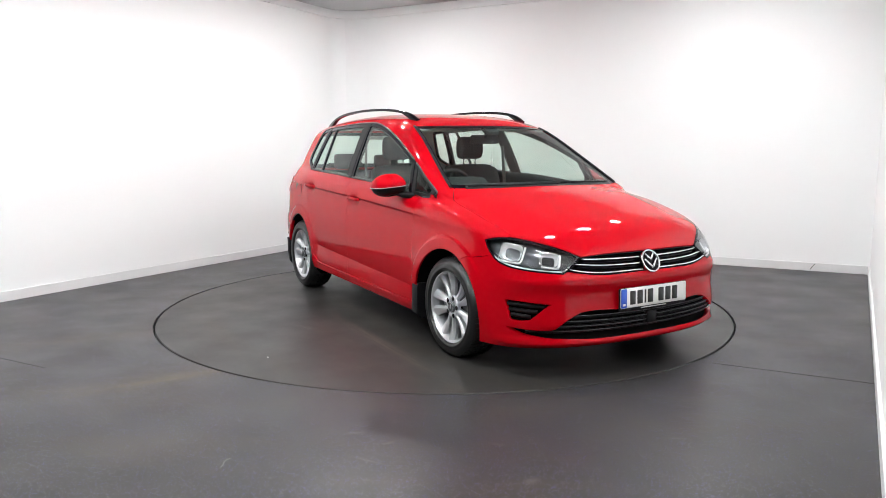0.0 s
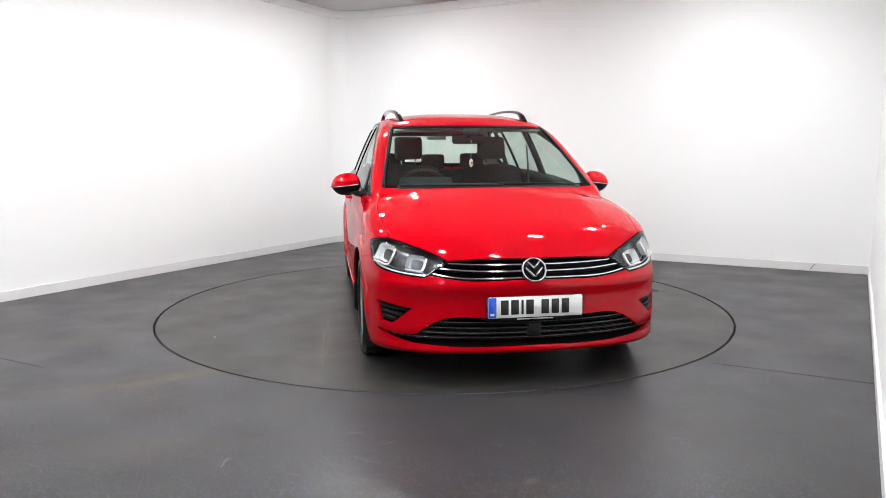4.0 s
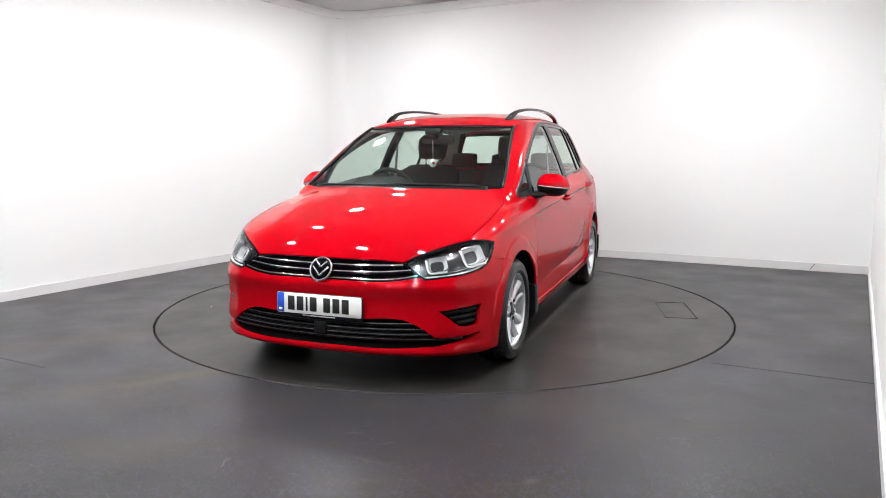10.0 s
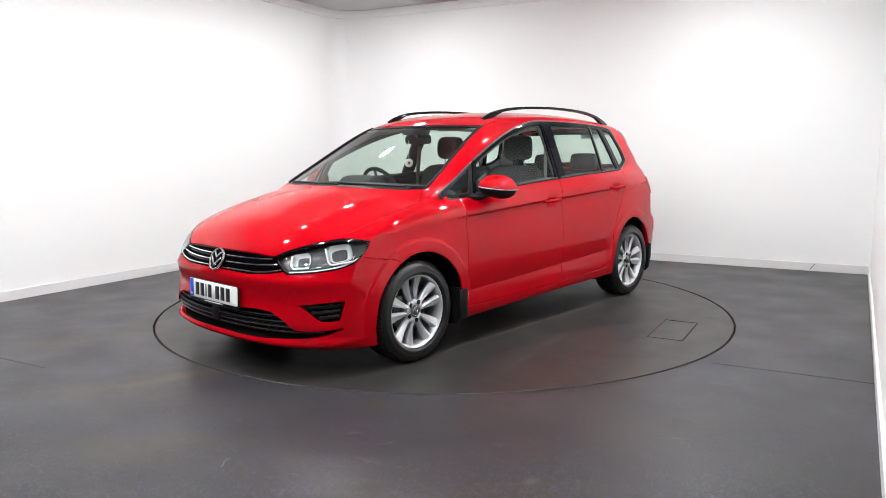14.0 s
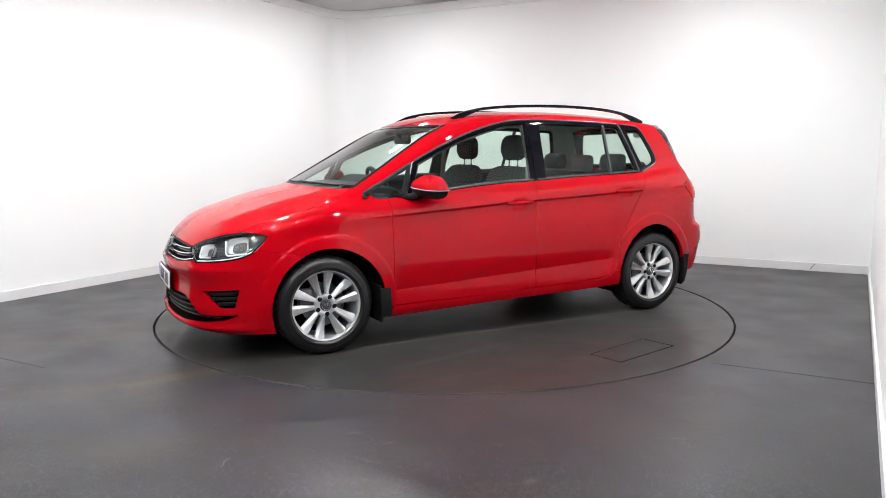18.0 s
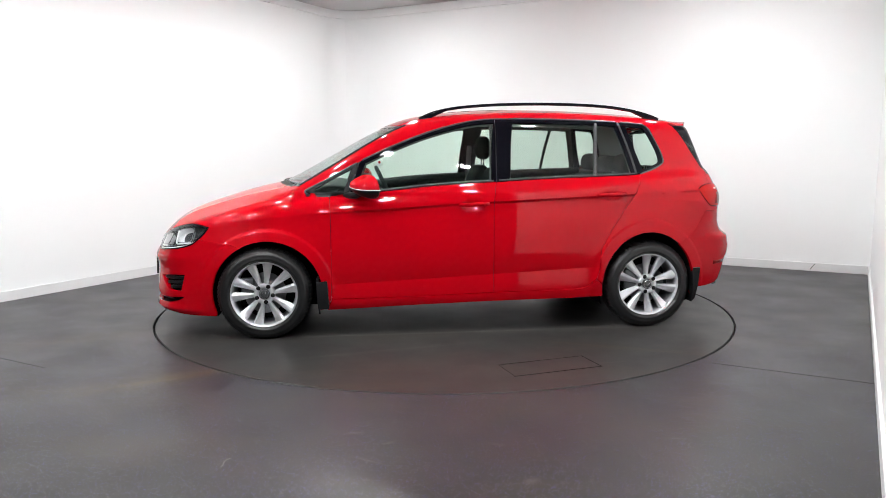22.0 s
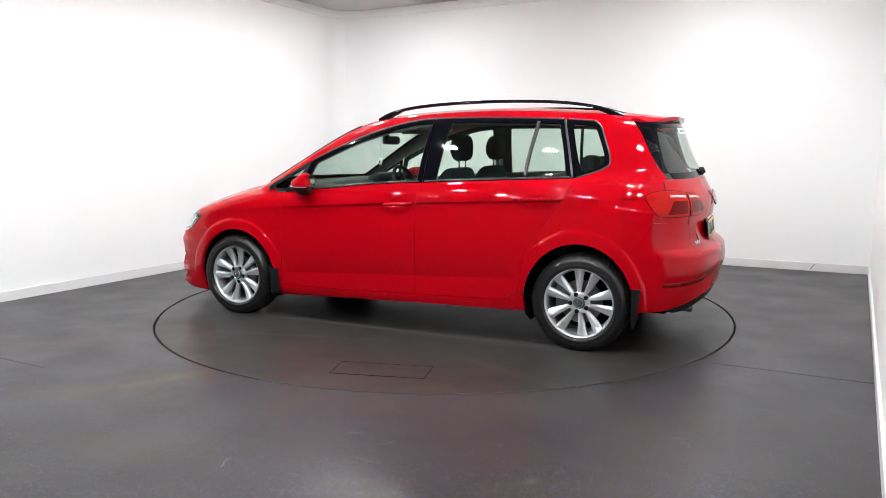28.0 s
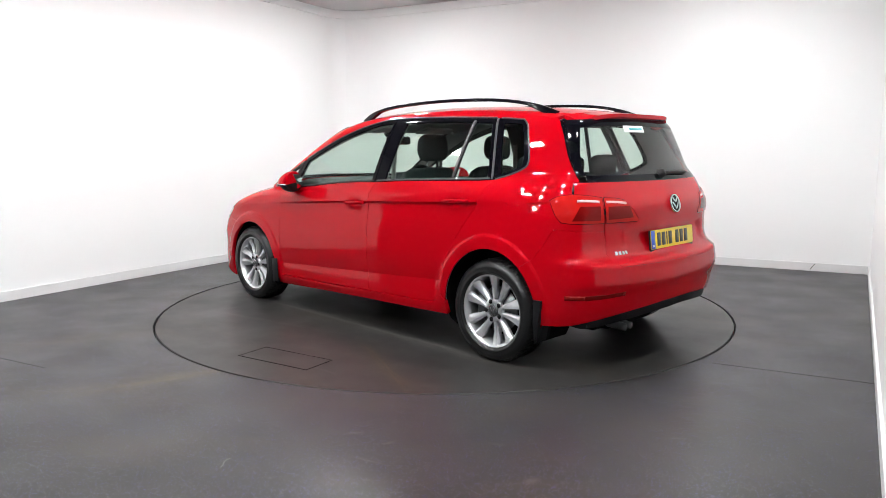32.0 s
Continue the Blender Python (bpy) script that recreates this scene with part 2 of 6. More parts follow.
def add_tube(bm, pts, r, sides=8, closed=False, flat=1.0, up=(0, 0, 1)):
    """A round or flattened bar along points."""
    pts = [Vector(p) for p in pts]
    rings = []
    n = len(pts)
    for i, p in enumerate(pts):
        a = pts[i - 1] if (i or closed) else p
        b = pts[(i + 1) % n] if (i < n - 1 or closed) else p
        t = (b - a).normalized()
        s = t.cross(Vector(up)).normalized()
        w = s.cross(t).normalized()
        rr = r(i / max(1, n - 1)) if callable(r) else r
        rings.append([bm.verts.new(p + (s * math.cos(q) + w * math.sin(q) * flat) * rr)
                      for q in (2 * math.pi * k / sides for k in range(sides))])
    for i in range(n if closed else n - 1):
        a, b = rings[i], rings[(i + 1) % n]
        for k in range(sides):
            bm.faces.new((a[k], a[(k + 1) % sides], b[(k + 1) % sides], b[k]))
    if not closed:
        bm.faces.new(rings[0][::-1])
        bm.faces.new(rings[-1])
    return bm


def tube(pts, r, sides=8, closed=False, flat=1.0, up=(0, 0, 1)):
    bm = bmesh.new()
    add_tube(bm, pts, r, sides, closed, flat, up)
    bmesh.ops.recalc_face_normals(bm, faces=bm.faces)
    return bm


def lathe(profile, sides=64, axis="y", closed=False):
    """Turns (radius, along) pairs about an axis."""
    bm = bmesh.new()
    rings = []
    for r, h in profile:
        ring = []
        for k in range(sides):
            q = 2 * math.pi * k / sides
            c, s = r * math.cos(q), r * math.sin(q)
            ring.append(bm.verts.new((c, h, s) if axis == "y" else (c, s, h) if axis == "z" else (h, c, s)))
        rings.append(ring)
    m = len(rings)
    for i in range(m if closed else m - 1):
        a, b = rings[i], rings[(i + 1) % m]
        for k in range(sides):
            bm.faces.new((a[k], a[(k + 1) % sides], b[(k + 1) % sides], b[k]))
    bmesh.ops.recalc_face_normals(bm, faces=bm.faces)
    return bm

# ---- the studio ----
def wall_strip(name, path, z0, z1, thick, mat):
    """An upright sheet with thickness along a plan path, turned outwards to its left."""
    bm = bmesh.new()
    inner, outer = [], []
    n = len(path)
    for i, p in enumerate(path):
        a, b = path[max(0, i - 1)], path[min(n - 1, i + 1)]
        t = (b - a).normalized()
        out = Vector((-t.y, t.x, 0))
        inner.append(p)
        outer.append(p + out * thick)
    rows = [[bm.verts.new((q.x, q.y, z)) for q in line] for line, z in
            ((inner, z0), (inner, z1), (outer, z1), (outer, z0))]
    for k in range(4):
        a, b = rows[k], rows[(k + 1) % 4]
        for i in range(n - 1):
            bm.faces.new((a[i], a[i + 1], b[i + 1], b[i]))
    for i in (0, n - 1):
        bm.faces.new([r[i] for r in rows])
    bmesh.ops.recalc_face_normals(bm, faces=bm.faces)
    return sharp(part(name, bm, mat), 40)


def arc(a, b, r, q0, q1, steps=14):
    return [room(a + r * math.cos(radians(q0 + (q1 - q0) * i / steps)), b + r * math.sin(radians(q0 + (q1 - q0) * i / steps)))
            for i in range(steps + 1)]


CORNER = 0.38
HALF = arc(LEFT + CORNER, BACK - CORNER, CORNER, 180, 90)
MID = len(HALF) // 2
p_left = [room(LEFT, MOUTH), room(LEFT, -1.0), room(LEFT, 0)] + HALF[:MID + 1]
p_back = HALF[MID:] + [room(0, BACK), room(RIGHT, BACK)]
for nm, path in (("wall_left", p_left), ("wall_back", p_back), ("wall_right", [room(RIGHT, BACK), room(RIGHT, 0), room(RIGHT, MOUTH)])):
    tagged(wall_strip(nm, path, -0.02, CEIL + 0.05, 0.15, M_WALL), "smooth white painted studio wall", "wall", kind="structure")

for nm, path in (("wall_hall_right", [room(RIGHT + 0.15, MOUTH), room(HALL_R, MOUTH)]), ("wall_hall_side_right", [room(HALL_R, MOUTH), room(HALL_R, FRONT)]),
                 ("wall_front", [room(HALL_R, FRONT), room(HALL_L, FRONT)]), ("wall_hall_side_left", [room(HALL_L, FRONT), room(HALL_L, MOUTH)]),
                 ("wall_hall_left", [room(HALL_L, MOUTH), room(LEFT - 0.15, MOUTH)])):
    tagged(wall_strip(nm, path, -0.02, CEIL + 0.05, 0.15, M_HALL), "plain dark grey painted wall of the hall", "wall", kind="structure")


def inset(path, d):
    """The path moved into the room by d."""
    out = []
    n = len(path)
    for i, p in enumerate(path):
        a, b = path[max(0, i - 1)], path[min(n - 1, i + 1)]
        t = (b - a).normalized()
        out.append(p + Vector((t.y, -t.x, 0)) * d)
    return out


SK = 0.085
for path in (p_left, p_back):
    tagged(wall_strip("baseboard", inset(path, 0.016), 0.0, SK, 0.0155, M_SKIRT), "white painted skirting board along the wall", "skirting", kind="structure")
    tagged(wall_strip("trim", inset(path, 0.03), CEIL - 0.058, CEIL, 0.0295, M_WALL), "pale cornice strip under the ceiling", "cornice", kind="structure")
tagged(wall_strip("baseboard", inset([room(RIGHT, BACK - 0.02), room(RIGHT, MOUTH)], 0.016), 0.0, SK, 0.0155, M_SKIRT),
       "white painted skirting board along the wall", "skirting", kind="structure")

# floor: a sheet with a round hole for the turntable
bm = bmesh.new()
RS = 160
hole = [bm.verts.new(((TABLE_R + 0.015) * math.cos(2 * math.pi * k / RS), (TABLE_R + 0.015) * math.sin(2 * math.pi * k / RS), 0)) for k in range(RS)]
rim_out = []
for k in range(RS):
    q = 2 * math.pi * k / RS
    d = Vector((math.cos(q), math.sin(q), 0))
    det = E1.x * E2.y - E1.y * E2.x
    da, db = (d.x * E2.y - d.y * E2.x) / det, (E1.x * d.y - E1.y * d.x) / det
    s = (RIGHT if da > 0 else LEFT) / da if abs(da) > 1e-6 else 99
    if db * s < MOUTH:
        s = (HALL_R if da > 0 else HALL_L) / da if abs(da) > 1e-6 else 99
    s = min(s, (BACK if db > 0 else FRONT) / db if abs(db) > 1e-6 else 99)
    rim_out.append(bm.verts.new(d * s))
for k in range(RS):
    bm.faces.new((hole[k], rim_out[k], rim_out[(k + 1) % RS], hole[(k + 1) % RS]))
low = [bm.verts.new((v.co.x, v.co.y, -0.03)) for v in hole]
for k in range(RS):
    bm.faces.new((hole[k], hole[(k + 1) % RS], low[(k + 1) % RS], low[k]))
for c in ((LEFT, BACK), (RIGHT, BACK), (HALL_R, FRONT), (HALL_L, FRONT)):
    cv = room(*c)
    near2 = sorted(range(RS), key=lambda k: (rim_out[k].co - cv).length)[:2]
    k = min(near2) if abs(near2[0] - near2[1]) == 1 else max(near2)
    bm.faces.new((rim_out[k], bm.verts.new(cv), rim_out[(k + 1) % RS]))
# the floor of the hall beside the mouth, a hair lower
for edge, far in ((RIGHT, HALL_R), (LEFT, HALL_L)):
    bm.faces.new([bm.verts.new(room(a, b, -0.002)) for a, b in ((edge, MOUTH), (far, MOUTH), (far, -5.0), (edge, -5.0))])
bmesh.ops.recalc_face_normals(bm, faces=bm.faces)
tagged(part("floor", bm, M_FLOOR, smooth=False), "dark grey vinyl floor with fine blue and white flecks", "floor", kind="structure")
pit = bmesh.new()
bmesh.ops.create_circle(pit, cap_ends=True, radius=TABLE_R + 0.2, segments=96, matrix=Matrix.Translation((0, 0, -0.03)))
tagged(part("turntable_pit", pit, M_GAP, smooth=False), "dark recess under the turntable", "pit", kind="structure")

bm = bmesh.new()
add_box(bm, (HALL_R - HALL_L + 0.4, BACK - FRONT + 0.4, 0.1), (0, 0, 0))
bmesh.ops.transform(bm, matrix=Matrix.Translation(room((HALL_L + HALL_R) / 2, (BACK + FRONT) / 2, CEIL + 0.1)) @ Matrix.Rotation(math.atan2(E1.y, E1.x), 4, "Z"), verts=bm.verts)
tagged(part("ceiling", bm, M_CEIL, smooth=False), "plain pale grey ceiling", "ceiling", kind="structure")

# ceiling lamps in rows; those at the back and in the hall are added fill
def ceiling_light():
    thing = tagged(new("ceiling_light"), "rectangular white ceiling light with a glowing diffuser", "lamp", "ceiling lights")
    bm = bmesh.new()
    for sx, sy, cx, cy in ((0.21, 0.02, 0, 0.06), (0.21, 0.02, 0, -0.06), (0.02, 0.14, 0.095, 0), (0.02, 0.14, -0.095, 0)):
        add_box(bm, (sx, sy, 0.05), (cx, cy, -0.025), 0.004)
    part("frame", bm, M_SKIRT, thing, smooth=False)
    part("diffuser", box((0.17, 0.10, 0.04), (0, 0, -0.036), 0.008), M_LIGHT, thing, smooth=False)
    return thing


lamp = ceiling_light()
turn = math.atan2(E1.y, E1.x)
# b 1.75 and b -4.0 outwards: unseen lamps added to even walls and car sides
spots = [(-1.7, -2.2), (-0.3, -2.4), (1.0, -2.4), (2.1, -2.2), (-1.6, -0.8), (1.7, -0.7), (1.8, 0.6), (-1.75, 0.6), (1.75, 1.75), (-1.75, 1.75), (0.0, -4.0), (-1.6, -4.0), (1.6, -4.0), (0.0, -5.4), (2.2, -5.4), (1.1, -6.3), (-1.5, -5.6)]
for i, (a, b) in enumerate(spots):
    m = Matrix.Translation(room(a, b, CEIL + 0.049)) @ Matrix.Rotation(turn, 4, "Z")
    if i:
        copy_thing(lamp, m)
    else:
        lamp.matrix_basis = m

# turntable
bm = lathe([(0.0001, 0.0), (TABLE_R * 0.5, 0.0), (TABLE_R - 0.004, 0.0), (TABLE_R, -0.004), (TABLE_R, -0.028)], 160, "z")
turntable = tagged(sharp(part("turntable", bm, M_TABLE)), "round dark vinyl car turntable set flush in the floor", "turntable")
HC, HA = Matrix.Rotation(radians(-2.4), 3, "Z") @ Vector((-0.475 + CAR_X, 1.675 + CAR_Y, 0)), radians(12.6)
bm = bmesh.new()
for sx, sy, cx, cy in ((0.57, 0.006, 0, 0.115), (0.57, 0.0006, 0, -0.115), (0.0008, 0.23, 0.28, 0), (0.004, 0.23, -0.28, 0)):
    add_box(bm, (sx, sy, 0.003), (cx, cy, 0))
bmesh.ops.transform(bm, matrix=Matrix.Translation(HC + Vector((0, 0, 0.0006))) @ Matrix.Rotation(HA, 4, "Z"), verts=bm.verts)
part("hatch_joint", bm, M_GAP, turntable, "dark joint round an access hatch", smooth=False)

part("paint_chip", box((0.012, 0.008, 0.004), (0.795, -1.732, 0.002), 0.001), M_SKIRT, turntable, "small white paint chip", smooth=False)

# seams and marks
def floor_bar(name, a, b, w, mat, label, category, h=0.0012):
    a, b = Vector(a), Vector(b)
    d = b - a
    bm = box((d.length, w, h), (0, 0, h / 2 - 0.0002))
    put0 = Matrix.Translation((a + b) / 2) @ Matrix.Rotation(math.atan2(d.y, d.x), 4, "Z")
    bmesh.ops.transform(bm, matrix=put0, verts=bm.verts)
    return tagged(part(name, bm, mat, smooth=False), label, category, kind="structure")


floor_bar("floor_seam", (1.60, -1.70, 0), (2.42, -2.13, 0), 0.004, M_GAP, "dark welded joint between vinyl floor sheets", "floor joint")
floor_bar("floor_seam", (-3.05, -1.40, 0), (-2.35, -1.77, 0), 0.003, M_GAP, "dark welded joint between vinyl floor sheets", "floor joint")
bm = bmesh.new()
add_tube(bm, [(-0.905, -3.12, 0.003), (-0.900, -3.10, 0.004), (-0.905, -3.08, 0.004), (-0.900, -3.055, 0.006), (-0.889, -3.035, 0.003)], 0.0012, 6)
tagged(part("thread", bm, M_LINER), "short white thread lying on the floor", "litter")
mk = room(2.57, BACK - 0.019)
tagged(part("skirting_joint", box((0.005, 0.012, 0.07), (mk.x, mk.y, 0.045), 0, Matrix.Rotation(radians(-27.5), 3, "Z") @ Matrix.Rotation(radians(35), 3, "Y")), M_GAP, smooth=False), "dark scratch in the skirting board", "scratch", kind="structure")

# ---- the car's skin as smooth functions: x forward, y to its left, z up, origin on the ground between the axles ----
def curve(*pairs):
    """A smooth function through (place, value) pairs."""
    px = np.array([a for a, _ in pairs])
    py = np.array([b for _, b in pairs])
    h = np.diff(px)
    d = np.diff(py) / h
    s = np.empty_like(py)
    s[1:-1] = (d[:-1] * h[1:] + d[1:] * h[:-1]) / (h[:-1] + h[1:])
    s[0], s[-1] = d[0], d[-1]

    def f(x):
        x = np.clip(x, px[0], px[-1])
        i = np.clip(np.searchsorted(px, x) - 1, 0, len(h) - 1)
        t = (x - px[i]) / h[i]
        return (py[i] * (1 + 2 * t) * (1 - t) ** 2 + py[i + 1] * t * t * (3 - 2 * t)
                + h[i] * (s[i] * t * (1 - t) ** 2 - s[i + 1] * t * t * (1 - t)))
    return f


def smax(a, b, r):
    h = np.maximum(r - np.abs(a - b), 0) / r
    return np.maximum(a, b) + h * h * h * r / 6


def smin(a, b, r):
    return -smax(-a, -b, r)


WHEEL_F, WHEEL_R, HUB_Z, TYRE_R = 1.345, -1.345, 0.308, 0.314
plan_w = curve((-2.3, 0.74), (-2.0, 0.806), (-1.7, 0.851), (-1.345, 0.876), (-0.9, 0.889), (0, 0.897), (0.9, 0.893), (1.345, 0.884), (1.673, 0.868), (1.9, 0.835), (2.3, 0.74))
sec_w = curve((0.10, -0.11), (0.17, -0.062), (0.21, -0.036), (0.25, -0.022), (0.30, -0.013), (0.34, -0.008), (0.42, -0.003), (0.50, 0.0),
              (0.60, -0.001), (0.75, -0.008), (0.86, -0.018), (0.905, -0.018), (0.95, -0.028), (1.02, -0.052), (1.10, -0.085), (1.2, -0.14))
front_x = curve((0.10, 2.02), (0.17, 2.12), (0.195, 2.180), (0.215, 2.185), (0.24, 2.170), (0.30, 2.182), (0.40, 2.170), (0.46, 2.165), (0.50, 2.168), (0.535, 2.176), (0.555, 2.176), (0.585, 2.158), (0.63, 2.140), (0.70, 2.100), (0.78, 2.03), (1.0, 1.8))
rear_x = curve((0.10, -2.02), (0.20, -2.04), (0.28, -2.075), (0.38, -2.108), (0.47, -2.128), (0.505, -2.143), (0.60, -2.142), (0.638, -2.130), (0.662, -2.092), (0.70, -2.068), (0.80, -2.055), (0.95, -2.052), (1.03, -2.012), (1.2, -1.92))
hood_z = curve((-2.2, 1.20), (-1.28, 1.175), (-0.76, 1.155), (-0.25, 1.13), (0.54, 1.08), (1.0, 1.050), (1.2, 1.035), (1.384, 1.006), (1.55, 0.964), (1.74, 0.906), (1.9, 0.850), (2.02, 0.795), (2.10, 0.742), (2.15, 0.69), (2.2, 0.62))
glass_y = curve((-2.2, 0.635), (-1.8, 0.715), (-1.48, 0.758), (-1.05, 0.800), (-0.25, 0.828), (0.5, 0.815), (1.06, 0.775), (1.5, 0.73))
roof_z = curve((-2.2, 1.39), (-1.9, 1.457), (-1.5, 1.515), (-1.1, 1.548), (-0.7, 1.565), (-0.3, 1.562), (0.0, 1.547), (0.2, 1.525), (0.4, 1.487), (0.6, 1.43), (1.0, 1.27))


ARCHES = ((1.320, 0.365, 0.362), (-1.337, 0.345, 0.380))
HANDLES = ((-0.078, 0.893), (-1.052, 0.948))


def char_z(x):
    """Height of the crease that runs through the door handles."""
    return 0.903 - 0.041 * x - 0.018 * np.maximum(x, 0)


def low_z(x):
    """Height of the lower door crease."""
    return 0.403 - 0.045 * x


def skin(p):
    """Less than nought inside the car. p: n x 3."""
    x, y, z = p[:, 0], np.abs(p[:, 1]), p[:, 2]
    zz = z - (char_z(x) - 0.906) * np.clip((z - 0.4) / 0.4, 0, 1)
    d = char_z(x) - z
    mid = np.clip((x + 1.95) / 0.4, 0, 1) * np.clip((1.10 - x) / 0.5, 0, 1)
    under = -0.0135 * mid * np.where(d > 0.008, np.exp(-np.maximum(d - 0.008, 0) / 0.13), np.clip(d / 0.008, 0, 1))
    dl = z - low_z(x)
    doors = np.clip((0.98 - x) / 0.10, 0, 1) * np.clip((x + 0.98) / 0.10, 0, 1)
    dish = -0.019 * doors * np.where(dl > 0, np.exp(-np.maximum(dl, 0) / 0.12), np.clip(1 + dl / 0.13, 0, 1))
    flare = 0.0
    for hx, hz in HANDLES:
        flare = flare - 0.020 * np.exp(-((x - hx) / 0.062) ** 4 - ((z - hz + 0.004) / 0.030) ** 2)
    for cx, rx, rz in ARCHES:
        out = (np.hypot((x - cx) / rx, (z - 0.305) / rz) - 1) * 0.365
        lip = np.clip((0.090 - out) / 0.024, 0, 1)
        lip = lip * lip * (3 - 2 * lip)
        flare = flare + (0.0065 * lip + 0.009 * np.exp(-(out / 0.085) ** 2)) * np.clip((z - 0.2) / 0.15, 0, 1)
    tuck = -0.045 * np.clip((z - 0.90) / 0.14, 0, 1) * np.clip((-1.2 - x) / 0.45, 0, 1)
    side = y - (tuck + plan_w(x) + sec_w(zz) * np.where(z < 0.45, 1 - 0.75 * np.clip((x - 1.45) / 0.2, 0, 1), 1) + under + dish + flare)
    yy = np.minimum(y, 1.0)
    front = (x - (front_x(z) - 0.17 * yy ** 2 - 0.24 * yy ** 4))
    inset_ = np.clip((0.50 - yy) / 0.06, 0, 1) * np.clip((0.822 - z) / 0.014, 0, 1) * np.clip((z - 0.63) / 0.16, 0, 1)
    rear = (0.035 * inset_ + rear_x(z) + 0.20 * yy ** 2 + 0.12 * yy ** 4) - x
    crown = 0.10 * (yy / 0.8) ** 2.2
    ridge = 0.007 * np.exp(-((yy - 0.54 + 0.10 * (x - 1.2)) / 0.08) ** 2) * np.clip((x - 1.0) / 0.2, 0, 1)
    top = (z - (hood_z(x) - crown + ridge)) / 1.03
    low = smax(smax(side, front, 0.28), smax(rear, side, 0.26), 0.02)
    low = smax(low, top, 0.10)
    dz = z - 1.04
    g_side = (y - (glass_y(x) - 0.36 * dz - 0.20 * dz * np.abs(dz))) / 1.09
    g_front = (x - (1.245 - 1.80 * dz - 0.33 * yy ** 2 + 0.12 * dz * (dz - 0.4))) / 2.06
    g_rear = ((-1.990 + 0.40 * (z - 1.03) + 0.30 * yy ** 2) - x) / 1.15
    g_roof = z - (roof_z(x) - 0.058 * (yy / 0.6) ** 3)
    up = smax(smax(g_side, g_front, 0.10), smax(g_rear, g_side, 0.12), 0.02)
    up = smax(smax(up, g_roof, 0.09), 0.97 - z, 0.03)
    return smin(low, up, 0.045)


def cast(o, d, far):
    """First meeting of rays with the skin, marched then halved; and the skin's normal there."""
    n = len(o)
    steps = 90
    ts = np.linspace(0, far, steps)
    lo = np.zeros(n)
    hi = np.full(n, far)
    open_ = np.ones(n, bool)
    for k in range(1, steps):
        f = skin(o + d * ts[k])
        hit = open_ & (f < 0)
        lo[hit], hi[hit] = ts[k - 1], ts[k]
        open_ &= ~hit
    for _ in range(26):
        mid = (lo + hi) / 2
        ins = skin(o + d * mid[:, None]) < 0
        hi = np.where(ins, mid, hi)
        lo = np.where(ins, lo, mid)
    p = o + d * hi[:, None]
    p[open_] = (o + d * far)[open_]
    e = 0.0015
    g = np.stack([skin(p + v) - skin(p - v) for v in np.eye(3) * e], 1)
    g /= np.linalg.norm(g, axis=1)[:, None] + 1e-12
    return p, g

# ---- panels: outlines drawn on the skin, filled and given turned-in edges ----
from mathutils.geometry import delaunay_2d_cdt

AX = 1.2
R45 = math.sqrt(0.5)


def cast_uv(mode, uv):
    """Points of the skin for plan coordinates: side (x, z), slant (x, across), top (x, y), front and rear (arc, z), screen and back (y, z)."""
    uv = np.asarray(uv, float)
    u, v = uv[:, 0], uv[:, 1]
    one, nil = np.ones(len(u)), np.zeros(len(u))
    if mode == "side":
        return cast(np.stack([u, 1.2 * one, v], 1), np.array([[0, -1.0, 0]]), 1.2)
    if mode == "slant":
        return cast(np.stack([u, -v * R45 + 1.7 * R45, v * R45 + 1.7 * R45], 1), np.array([[0, -R45, -R45]]), 1.9)
    if mode == "top":
        return cast(np.stack([u, v, 2.0 * one], 1), np.array([[0, 0, -1.0]]), 1.9)
    if mode in ("front", "rear"):
        s = 1 if mode == "front" else -1
        a = u / 0.9
        out = np.stack([s * np.cos(a), np.sin(a), nil], 1)
        o = np.stack([s * AX * one, nil, v], 1)
        return cast(o + out * 1.5, -out, 1.5)
    if mode == "screen":
        return cast(np.stack([1.6 * one, u, v], 1), np.array([[-1.0, 0, 0]]), 1.6)
    return cast(np.stack([-2.5 * one, u, v], 1), np.array([[1.0, 0, 0]]), 1.6)


def to_uv(mode, p):
    x, y, z = p[:, 0], p[:, 1], p[:, 2]
    if mode == "side":
        return np.stack([x, z], 1)
    if mode == "slant":
        return np.stack([x, (z - y) * R45], 1)
    if mode == "top":
        return np.stack([x, y], 1)
    if mode == "front":
        return np.stack([0.9 * np.arctan2(y, x - AX), z], 1)
    if mode == "rear":
        return np.stack([0.9 * np.arctan2(y, -AX - x), z], 1)
    return np.stack([y, z], 1)


def spline(pts, step=0.02):
    """Dense points of a smooth line through pts."""
    pts = np.asarray(pts, float)
    if len(pts) == 2:
        n = max(2, int(np.linalg.norm(pts[1] - pts[0]) / step) + 1)
        return pts[0] + (pts[1] - pts[0]) * np.linspace(0, 1, n)[:, None]
    q = np.concatenate([[0], np.cumsum(np.linalg.norm(np.diff(pts, axis=0), axis=1) ** 0.5)])
    total = np.linalg.norm(np.diff(pts, axis=0), axis=1).sum()
    t = np.linspace(0, q[-1], max(4, int(total / step) + 1))
    return np.stack([curve(*zip(q, pts[:, k]))(t) for k in range(pts.shape[1])], 1)


def line(mode, *pts, step=0.02):
    """A smooth line on the skin: n x 3 points."""
    return cast_uv(mode, spline(pts, step))[0]


